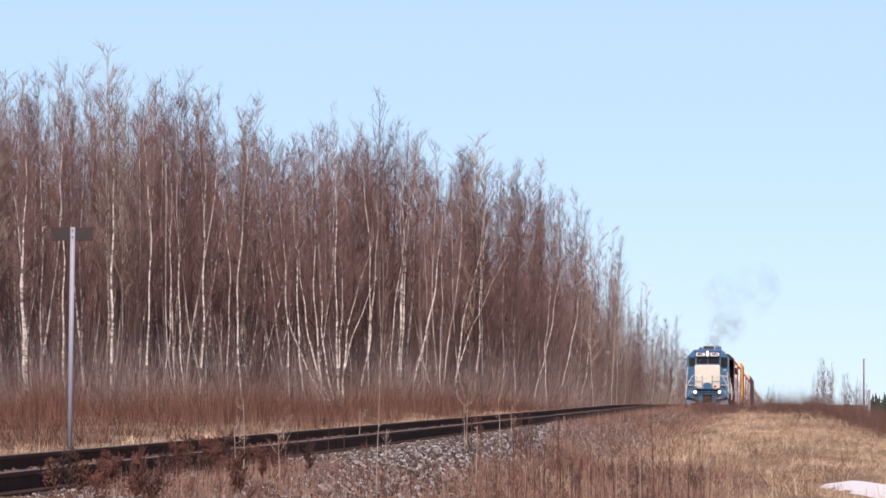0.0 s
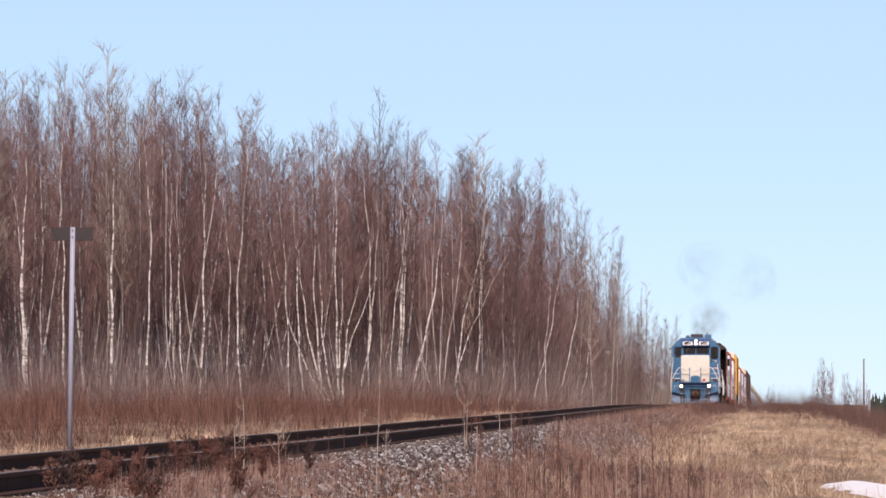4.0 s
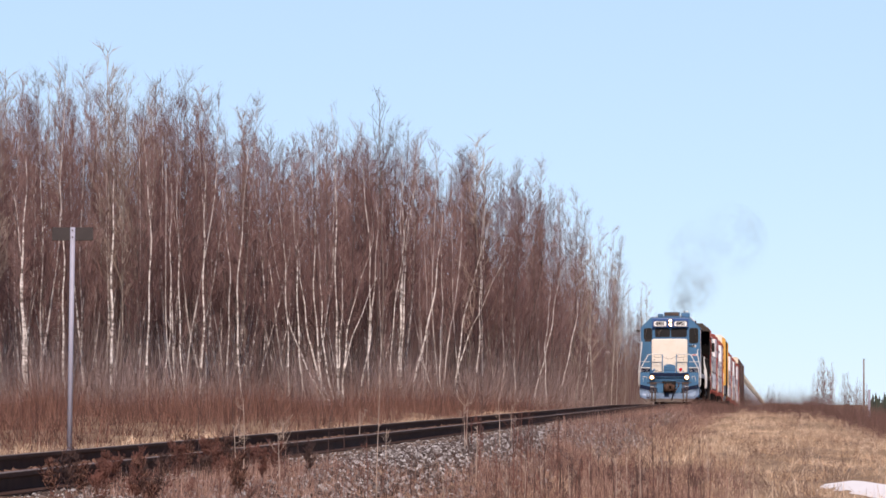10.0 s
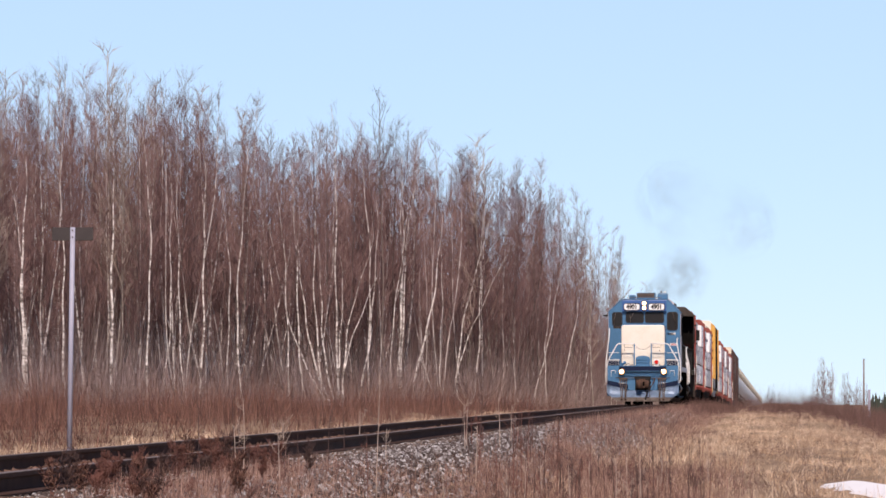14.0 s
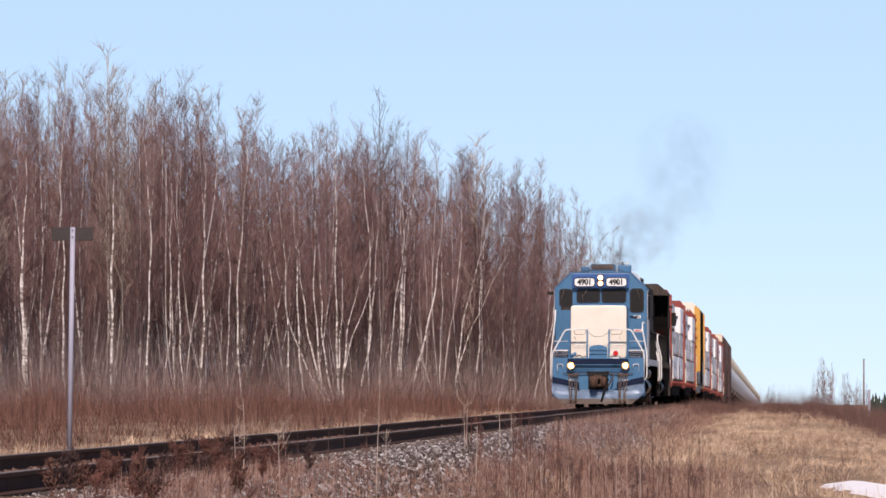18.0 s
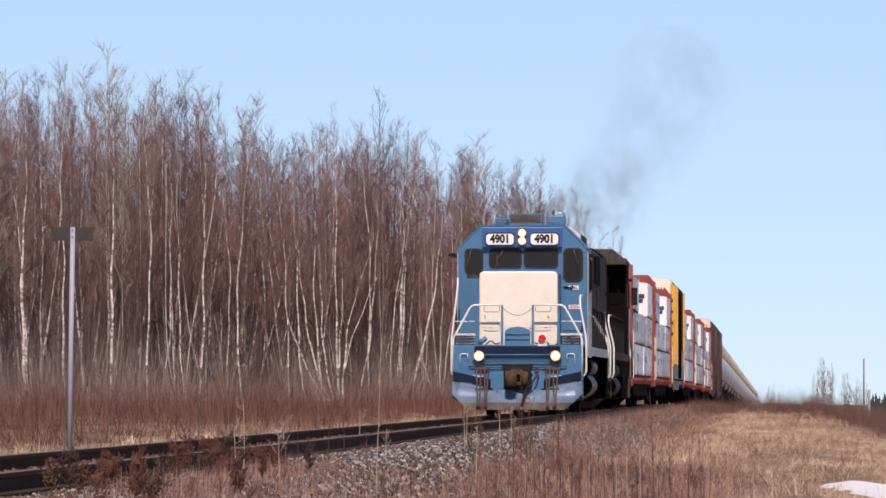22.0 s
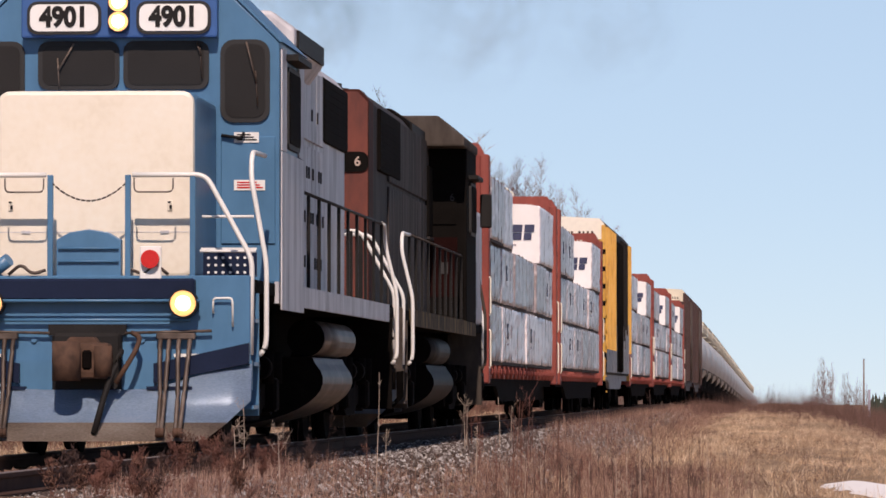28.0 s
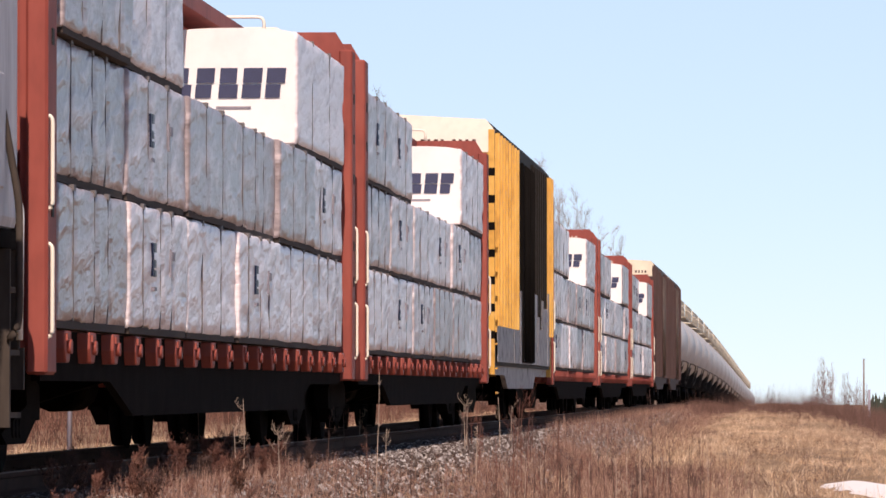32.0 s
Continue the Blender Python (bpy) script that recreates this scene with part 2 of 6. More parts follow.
M["darktwig"] = mat("dark_twigs", tone((0.10, 0.07, 0.066)), 0.5, 0.9, bump=0)
M["whitebark"] = mat("white_birch_bark", [(0.40, (0.11, 0.085, 0.075)), (0.49, (0.50, 0.45, 0.41)), (0.59, (0.84, 0.79, 0.75))], 2.6, 0.8, stretch=(1, 1, 1.8), fine=9)
M["smoke"] = bpy.data.materials.new("diesel_smoke")
M["thinsmoke"] = bpy.data.materials.new("thin_diesel_smoke")


def smoke_material(key, most):
    """Thin soot: dense on the axis of the plume, thinning outwards, broken into wisps."""
    m = M[key]
    m.use_nodes = True
    n, l = m.node_tree.nodes, m.node_tree.links
    n.remove(n["Principled BSDF"])
    co = n.new("ShaderNodeTexCoord")
    flat = n.new("ShaderNodeVectorMath")
    flat.operation = "MULTIPLY"
    flat.inputs[1].default_value = (1, 0, 1)
    l.new(co.outputs["Object"], flat.inputs[0])
    ln = n.new("ShaderNodeVectorMath")
    ln.operation = "LENGTH"
    l.new(flat.outputs[0], ln.inputs[0])
    fall = n.new("ShaderNodeMapRange")
    fall.interpolation_type = "SMOOTHERSTEP"
    fall.inputs["From Min"].default_value, fall.inputs["From Max"].default_value = 0.0, 0.97
    fall.inputs["To Min"].default_value, fall.inputs["To Max"].default_value = 1.0, 0.0
    l.new(ln.outputs["Value"], fall.inputs["Value"])
    wisp = n.new("ShaderNodeTexNoise")
    wisp.inputs["Scale"].default_value, wisp.inputs["Detail"].default_value = 2.2, 4
    l.new(co.outputs["Object"], wisp.inputs["Vector"])
    wr = n.new("ShaderNodeMapRange")
    wr.inputs["From Min"].default_value, wr.inputs["From Max"].default_value = 0.32, 0.68
    wr.inputs["To Min"].default_value, wr.inputs["To Max"].default_value = most * 0.12, most
    l.new(wisp.outputs["Fac"], wr.inputs["Value"])
    al = n.new("ShaderNodeMath")
    al.operation = "MULTIPLY"
    l.new(fall.outputs[0], al.inputs[0])
    l.new(wr.outputs[0], al.inputs[1])
    df, tr, mx = n.new("ShaderNodeBsdfDiffuse"), n.new("ShaderNodeBsdfTransparent"), n.new("ShaderNodeMixShader")
    df.inputs["Color"].default_value = (0.13, 0.12, 0.12, 1)
    l.new(al.outputs[0], mx.inputs[0])
    l.new(tr.outputs[0], mx.inputs[1])
    l.new(df.outputs[0], mx.inputs[2])
    l.new(mx.outputs[0], n["Material Output"].inputs["Surface"])


smoke_material("smoke", 0.35)
smoke_material("thinsmoke", 0.18)
M["shrubm"] = mat("brown_shrubs", [(0.25, (0.095, 0.062, 0.058)), (0.5, (0.225, 0.158, 0.146)), (0.8, (0.40, 0.31, 0.285))], 0.3, 0.9, bump=0, isle=0.7)
M["strap"] = mat("grey_strap", tone((0.13, 0.12, 0.125)), 4, 0.6, bump=0)
M["conifer"] = mat("far_conifer", tone((0.035, 0.05, 0.035)), 0.6, 0.9, bump=0)


# ---- mesh helpers ----
def part(name, bm, material, parent=None, label=""):
    """Link a bmesh as one mesh object under a thing or a part."""
    me = bpy.data.meshes.new(name)
    bm.to_mesh(me)
    bm.free()
    me.materials.append(material)
    ob = new(name, me)
    if parent:
        ob.parent = parent
    if label:
        ob["label"] = label
    return ob


def again(ob, x, y, z, rz=0.0, name=""):
    """One more piece on the same mesh, under the same thing."""
    o = new(name or ob.name.split(".")[0], ob.data)
    o.parent = ob.parent
    o.matrix_basis = pose(x, y, z, 0, 0, rz)
    if "label" in ob:
        o["label"] = ob["label"]
    return o


def empty(name):
    e = new(name)
    e.empty_display_size = 0.3
    return e


def add_box(bm, x0, x1, y0, y1, z0, z1, bevel=0.0, seg=1):
    vs = [bm.verts.new((x, y, z)) for z in (z0, z1) for x, y in ((x0, y0), (x1, y0), (x1, y1), (x0, y1))]
    fs = [bm.faces.new([vs[i] for i in f]) for f in ((3, 2, 1, 0), (4, 5, 6, 7), (0, 1, 5, 4), (1, 2, 6, 5), (2, 3, 7, 6), (3, 0, 4, 7))]
    if bevel:
        edges = {e for f in fs for e in f.edges}
        bmesh.ops.bevel(bm, geom=list(edges), offset=bevel, segments=seg, affect="EDGES", profile=0.6)
    return bm


def box(x0, x1, y0, y1, z0, z1, bevel=0.0, seg=1):
    return add_box(bmesh.new(), x0, x1, y0, y1, z0, z1, bevel, seg)


def add_prism(bm, pts, axis, a, b, bevel=0.0):
    """A polygon (in the two other axes, in x-y-z order) pushed from a to b along an axis."""
    def at(p, s):
        return {"x": (s, p[0], p[1]), "y": (p[0], s, p[1]), "z": (p[0], p[1], s)}[axis]
    lo = [bm.verts.new(at(p, a)) for p in pts]
    hi = [bm.verts.new(at(p, b)) for p in pts]
    n = len(pts)
    fs = [bm.faces.new(lo), bm.faces.new(hi[::-1])]
    fs += [bm.faces.new((lo[i], hi[i], hi[(i + 1) % n], lo[(i + 1) % n])) for i in range(n)]
    bmesh.ops.recalc_face_normals(bm, faces=fs)
    if bevel:
        bmesh.ops.bevel(bm, geom=list({e for f in fs for e in f.edges}), offset=bevel, segments=2, affect="EDGES", profile=0.6)
    return bm


def prism(pts, axis, a, b, bevel=0.0):
    return add_prism(bmesh.new(), pts, axis, a, b, bevel)


def add_tube(bm, pts, r, n=6, r2=None):
    """A round bar along a line of points, tapering to r2."""
    pts = [Vector(p) for p in pts]
    rings = []
    k = len(pts)
    for i, p in enumerate(pts):
        d = (pts[min(i + 1, k - 1)] - pts[max(i - 1, 0)]).normalized()
        u = d.cross(Vector((0.13, 0.21, 1) if abs(d.z) < 0.9 else (1, 0.1, 0))).normalized()
        w = d.cross(u)
        rr = r if r2 is None else r + (r2 - r) * i / max(1, k - 1)
        rings.append([bm.verts.new(p + u * rr * math.cos(2 * math.pi * j / n) + w * rr * math.sin(2 * math.pi * j / n)) for j in range(n)])
    for a, b in zip(rings, rings[1:]):
        for j in range(n):
            f = bm.faces.new((a[j], a[(j + 1) % n], b[(j + 1) % n], b[j]))
            f.smooth = True
    if n > 2:
        bm.faces.new(rings[0][::-1])
        bm.faces.new(rings[-1])
    return bm


def tube(pts, r, n=6, r2=None):
    return add_tube(bmesh.new(), pts, r, n, r2)


def rounded(pts, cut=0.12, steps=4):
    """The line with its inner corners rounded."""
    pts = [Vector(p) for p in pts]
    out = [pts[0]]
    for a, b, c in zip(pts, pts[1:], pts[2:]):
        p = b + (a - b).normalized() * min(cut, (a - b).length * 0.45)
        q = b + (c - b).normalized() * min(cut, (c - b).length * 0.45)
        for i in range(steps + 1):
            u = i / steps
            out.append(p * (1 - u) ** 2 + b * 2 * u * (1 - u) + q * u * u)
    out.append(pts[-1])
    return out


def add_disc(bm, c, r, h, axis="y", n=20, r2=None):
    """A drum of radius r and length h from c along an axis."""
    c = Vector(c)
    d = {"x": Vector((1, 0, 0)), "y": Vector((0, 1, 0)), "z": Vector((0, 0, 1))}[axis]
    return add_tube(bm, [c, c + d * h], r, n, r2)


def disc(c, r, h, axis="y", n=20, r2=None):
    return add_disc(bmesh.new(), c, r, h, axis, n, r2)


def raw(name, verts, faces, material, smooth_it=False):
    """One mesh from computed arrays."""
    me = bpy.data.meshes.new(name)
    me.from_pydata(verts, [], faces)
    me.materials.append(material)
    if smooth_it:
        me.polygons.foreach_set("use_smooth", [True] * len(me.polygons))
    me.update()
    return me


# ---- ground, ballast, track ----
def steps(spans):
    out = []
    for a, b, d in spans:
        k = max(1, round((b - a) / d))
        out += [a + (b - a) * i / k for i in range(k)]
    return out + [spans[-1][1]]


def make_ground():
    xs = steps([(-1500, -300, 150), (-300, -60, 24), (-60, -16, 4), (-16, 6, 0.4), (6, 20, 1.0), (20, 100, 12), (100, 1500, 140)])
    ys = steps([(-300, 20, 40), (20, 260, 1.5), (260, 420, 5), (420, 900, 20), (900, 4500, 300)])
    verts = [(x, y, ground_z(x, y)) for y in ys for x in xs]
    w = len(xs)
    faces = [(j * w + i, j * w + i + 1, (j + 1) * w + i + 1, (j + 1) * w + i) for j in range(len(ys) - 1) for i in range(w - 1)]
    g = new("ground", raw("ground", verts, faces, M["earth"], True))
    tagged(g, "dry brown earth with matted dead grass beside the railway", "ground", kind="structure")


make_ground()


def along(ys, profile, x0):
    """A bar of the given cross-section that follows the line."""
    verts, faces, n = [], [], len(profile)
    for y in ys:
        z = drop(y)
        verts += [(x0 + px, y, z + pz) for px, pz in profile]
    for i in range(len(ys) - 1):
        faces += [(i * n + j, i * n + (j + 1) % n, (i + 1) * n + (j + 1) % n, (i + 1) * n + j) for j in range(n)]
    return verts, faces


def make_track():
    track = tagged(empty("railway_track"), "straight single railway track with worn rails on ballast", "railway", kind="structure")
    ys = steps([(-60, 20, 20), (20, 400, 5), (400, 1200, 25)])
    for s in (-1, 1):
        x = TX + s * (GAUGE / 2 + 0.035)
        web = [(-0.07, -0.172), (0.07, -0.172), (0.07, -0.155), (0.012, -0.135), (0.012, -0.05), (0.036, -0.036), (0.036, -0.006),
               (-0.036, -0.006), (-0.036, -0.036), (-0.012, -0.05), (-0.012, -0.135), (-0.07, -0.155)]
        r = new("rail", raw("rail", *along(ys, web, x), M["rail"]))
        r.parent = track
        top = new("rail_head", raw("rail_head", *along(ys, [(-0.034, -0.007), (0.034, -0.007), (0.030, 0.0), (-0.030, 0.0)], x), M["railtop"]))
        top.parent = r
        top["label"] = "worn bright running surface"
    # the ties, dark and half sunk in the stones
    rng = random.Random(4)
    shapes = []
    for k in range(4):
        bm = box(-1.3, 1.3, -0.115, 0.115, -0.16, 0.0, 0.015)
        for v in bm.verts:
            v.co += Vector((rng.uniform(-.03, .03), rng.uniform(-.008, .008), rng.uniform(-.006, .006)))
        me = bpy.data.meshes.new("tie")
        bm.to_mesh(me)
        bm.free()
        me.materials.append(M["tie"])
        shapes.append(me)
    y = 28.0
    for i in range(300):
        t = new("tie", shapes[i % 4])
        t.parent = track
        t.location = (TX + rng.uniform(-.03, .03), y, drop(y) - 0.172 + rng.uniform(-.01, .004))
        t.rotation_euler = (0, 0, rng.uniform(-.015, .015))
        y += 0.55
    verts, faces = [], []
    while y < 420:
        b = len(verts)
        verts += [(TX + sx, y + sy, drop(y) - 0.17 + sz) for sz in (-0.1, 0) for sx, sy in ((-1.3, -.11), (1.3, -.11), (1.3, .11), (-1.3, .11))]
        faces += [(b + 4, b + 5, b + 6, b + 7), (b, b + 1, b + 5, b + 4), (b + 1, b + 2, b + 6, b + 5), (b + 3, b, b + 4, b + 7)]
        y += 0.55
    far = new("ties_far", raw("ties_far", verts, faces, M["tie"]))
    far.parent = track
    tagged(far, kind="stuff")


make_track()


def spread(rng, n, xr, yr, keep=None):
    pts = []
    while len(pts) < n:
        x, y = rng.uniform(*xr), rng.uniform(*yr)
        if keep is None or keep(x, y) > rng.random():
            pts.append((x, y, ground_z(x, y)))
    return np.array(pts)


def blades(name, pts, length, width, lean, seed, material, flat=0.0, bent=False, clumps=False, taller=None):
    """Thin tapered stems of three sides on the points; flat is the tilt they lie at, lean its spread; bent ones arch over."""
    r = np.random.RandomState(seed)
    n = len(pts)
    L = r.uniform(length[0], length[1], n)
    if taller:
        L = L * np.array([taller(x, y) for x, y, z in pts])
    if clumps:
        L = L * np.array([0.45 + 1.0 * smooth(-0.3, 0.35, noise.noise((x * 0.7, y * 0.16, seed))) for x, y, z in pts])
    az = r.uniform(0, 2 * np.pi, n)
    tilt = np.clip(np.abs(r.normal(flat, lean, n)), 0, 1.5)
    tip = np.stack([np.sin(tilt) * np.cos(az), np.sin(tilt) * np.sin(az), np.cos(tilt)], 1) * L[:, None]
    w = r.uniform(width[0], width[1], n)
    ph = r.uniform(0, 2 * np.pi, n)
    k = 7 if bent else 4
    V = np.zeros((n, k, 3))
    for j in range(3):
        off = np.stack([np.cos(ph + j * 2.094) * w, np.sin(ph + j * 2.094) * w, np.zeros(n)], 1)
        V[:, j] = pts + off
        if bent:
            V[:, 3 + j] = pts + tip * 0.55 + off * 0.8
            V[:, 3 + j, 2] += 0.13 * L
    V[:, 0:3, 2] -= 0.03
    V[:, k - 1] = pts + tip
    f = [(0, 1, 4, 3), (1, 2, 5, 4), (2, 0, 3, 5), (3, 4, 6), (4, 5, 6), (5, 3, 6)] if bent else [(0, 1, 3), (1, 2, 3), (2, 0, 3)]
    faces = [tuple(k * i + c for c in q) for i in range(n) for q in f]
    return new(name, raw(name, V.reshape(-1, 3).tolist(), faces, material))


def stones(name, pts, size, seed, material):
    r = np.random.RandomState(seed)
    base = np.array([(1, 0, 0), (-1, 0, 0), (0, 1, 0), (0, -1, 0), (0, 0, 1), (0, 0, -1), (.6, .6, .6), (-.6, -.6, .6)], float)
    f6 = [(6, 0, 2), (6, 2, 4), (6, 4, 0), (7, 1, 3), (7, 3, 4), (7, 4, 1), (0, 4, 3), (1, 4, 2), (0, 3, 5), (3, 1, 5), (1, 2, 5), (2, 0, 5)]
    verts, faces = [], []
    for i, p in enumerate(pts):
        s = r.uniform(size[0], size[1])
        rot = np.array(Euler(r.uniform(0, 6.28, 3)).to_matrix())
        v = (base * (1 + r.uniform(-.3, .3, base.shape)) * s * np.array([1.2, 1, .8])) @ rot.T + p + np.array([0, 0, s * .25])
        verts += v.tolist()
        faces += [tuple(8 * i + k for k in q) for q in f6]
    return new(name, raw(name, verts, faces, material))


rng = random.Random(11)
# broken stone: on the shoulder beside the near rail, thin between the rails, thick out to the toe
ballast = stones("ballast", np.concatenate([
    spread(rng, 26000, (TX + 0.8, TX + 3.1), (31, 130), lambda x, y: 1 - 0.8 * smooth(TX + 2.2, TX + 3.1, x)),
    spread(rng, 3000, (TX + 0.9, TX + 2.6), (130, 230))]), (0.016, 0.034), 3, M["stone"])
tagged(ballast, "grey crushed stone ballast beside the rails", "ballast", kind="stuff")
crib = stones("crib_ballast", spread(rng, 7000, (TX - 2.3, TX + 0.7), (31, 130)), (0.016, 0.034), 13, M["cribstone"])
tagged(crib, "rust-stained brown ballast between the rails", "ballast", kind="stuff")

# dead grass on the near side, matted and pale
def near_grass(x, y):
    if (x - 2.55) ** 2 / 4.6 + (y - 72.5 + 3.8 * (x - 2.55)) ** 2 / 38 < 1:
        return 0.0
    return smooth(TX + 2.4, TX + 3.6, x) * (0.12 + 0.88 * smooth(-0.22, 0.18, noise.noise((x * 0.7 + y * 0.05, y * 0.16, 1))))


grass = blades("dry_grass", spread(rng, 66000, (TX + 2.2, 9), (58, 225), near_grass), (0.10, 0.32), (0.0017, 0.004), 0.28, 5, M["grass"], flat=1.22, bent=True)
tagged(grass, "pale matted dead grass on the rise", "grass", kind="stuff")
verge = blades("verge_grass", spread(rng, 14000, (TX - 4.6, TX - 1.9), (40, 220)), (0.08, 0.26), (0.004, 0.008), 0.4, 6, M["grass"], flat=0.9)
tufts = blades("grass_tufts", spread(rng, 9000, (TX + 3.2, 8), (60, 240), lambda x, y: 1.0 if near_grass(x, y) > 0 and noise.noise((x * 1.1, y * 0.35, 12)) > 0.22 else 0.0), (0.12, 0.42), (0.002, 0.005), 0.35, 36, M["grass"], flat=0.55)
tagged(tufts, "standing tufts of dead grass", "grass", kind="stuff")
tagged(verge, "pale dead grass on the far verge of the track", "grass", kind="stuff")


hill = blades("hill_weeds", spread(rng, 15000, (TX + 3.0, 5), (66, 230), lambda x, y: 1.0 if near_grass(x, y) > 0 and noise.noise((x * 0.9 + y * 0.06, y * 0.20, 44)) > 0.10 else 0.0), (0.08, 0.34), (0.0015, 0.004), 0.5, 46, M["scrubm"], flat=0.6)
tagged(hill, "brown dead weeds in patches on the grassy rise", "weeds", kind="stuff")


def weed_density(x, y):
    return 0.35 + 0.65 * smooth(-0.25, 0.25, noise.noise((x * .35, y * .09, 5)))


def weed_clump(x, y):
    return weed_density(x, y) * (1 if x > -31 + (y - 60) * 0.03 else 0) * (0.5 + 0.5 * smooth(-0.15, 0.2, noise.noise((x * 1.1, y * 0.25, 9))))


weeds = blades("red_weeds", spread(rng, 46000, (-31, TX - 3.2), (62, 262), weed_clump), (0.20, 0.80), (0.003, 0.008), 0.6, 7, M["weed"], flat=0.75, clumps=True)
tagged(weeds, "dense red-brown dead weeds between track and wood", "weeds", kind="stuff")
tall = blades("tall_weeds", spread(rng, 26000, (-31, TX - 5.0), (80, 262), lambda x, y: weed_clump(x * 0.7, y * 0.7 + 20) * smooth(-0.1, 0.25, noise.noise((x * .5, y * .12, 31)))), (0.5, 1.4), (0.002, 0.006), 0.5, 17, M["weed"], flat=0.45, clumps=True)
tagged(tall, "taller red-brown brush before the wood", "weeds", kind="stuff")
def shoulder(x, y):
    """Weeds thicken down the shoulder, and close over it farther on."""
    far_on = smooth(84, 112, y)
    edge = TX + 1.12 + 1.1 * smooth(45, 64, y) - 1.0 * far_on
    return smooth(edge, edge + 0.5, x) * weed_density(x * 3, y * 2) * (1 - smooth(-2.0, -0.2, x + 0.012 * (y - 60)))


front = blades("front_weeds", np.concatenate([spread(rng, 36000, (TX + 1.0, -0.4), (34, 92), shoulder), spread(rng, 16000, (TX + 1.0, -1.5), (84, 240), lambda x, y: shoulder(x, y) * (1 - smooth(TX + 3.0, TX + 4.4, x)))]),
               (0.10, 0.46), (0.0020, 0.0045), 0.5, 8, M["frontweed"], flat=0.45, taller=lambda x, y: 0.27 + 0.65 * smooth(40, 74, y))
low_weeds = blades("low_weeds", spread(rng, 15000, (TX + 0.9, TX + 3.4), (37, 70), shoulder), (0.05, 0.20), (0.0018, 0.004), 0.5, 58, M["frontweed"], flat=0.5, clumps=True)
tagged(low_weeds, "short rust-brown dead weeds over the stones", "weeds", kind="stuff")
tagged(front, "red-brown dead weeds on the near shoulder", "weeds", kind="stuff")
def scrub_edge(x, y):
    return smooth(0, 16, y - 196 + 6.5 * max(0, x + 2) + 7 * noise.noise((x * 1.3, 0, 0)))


scrub = blades("brown_scrub", np.concatenate([spread(rng, 42000, (TX + 2.4, 18), (150, 400), scrub_edge), spread(rng, 20000, (0.5, 12), (190, 330), lambda x, y: scrub_edge(x, y - 14))]),
               (0.35, 1.1), (0.004, 0.009), 0.55, 9, M["scrubm"], flat=0.3, clumps=True)
tagged(scrub, "brown leafless scrub beyond the grassy rise", "scrub", kind="stuff")


beside = blades("line_weeds", spread(rng, 15000, (TX + 1.75, TX + 3.6), (190, 430), lambda x, y: smooth(200, 260, y) * (0.4 + 0.6 * smooth(-0.2, 0.2, noise.noise((x, y * 0.1, 40))))), (0.2, 0.62), (0.003, 0.008), 0.4, 19, M["scrubm"], flat=0.25)
tagged(beside, "brown dead weeds crowding the far shoulder of the line", "weeds", kind="stuff")


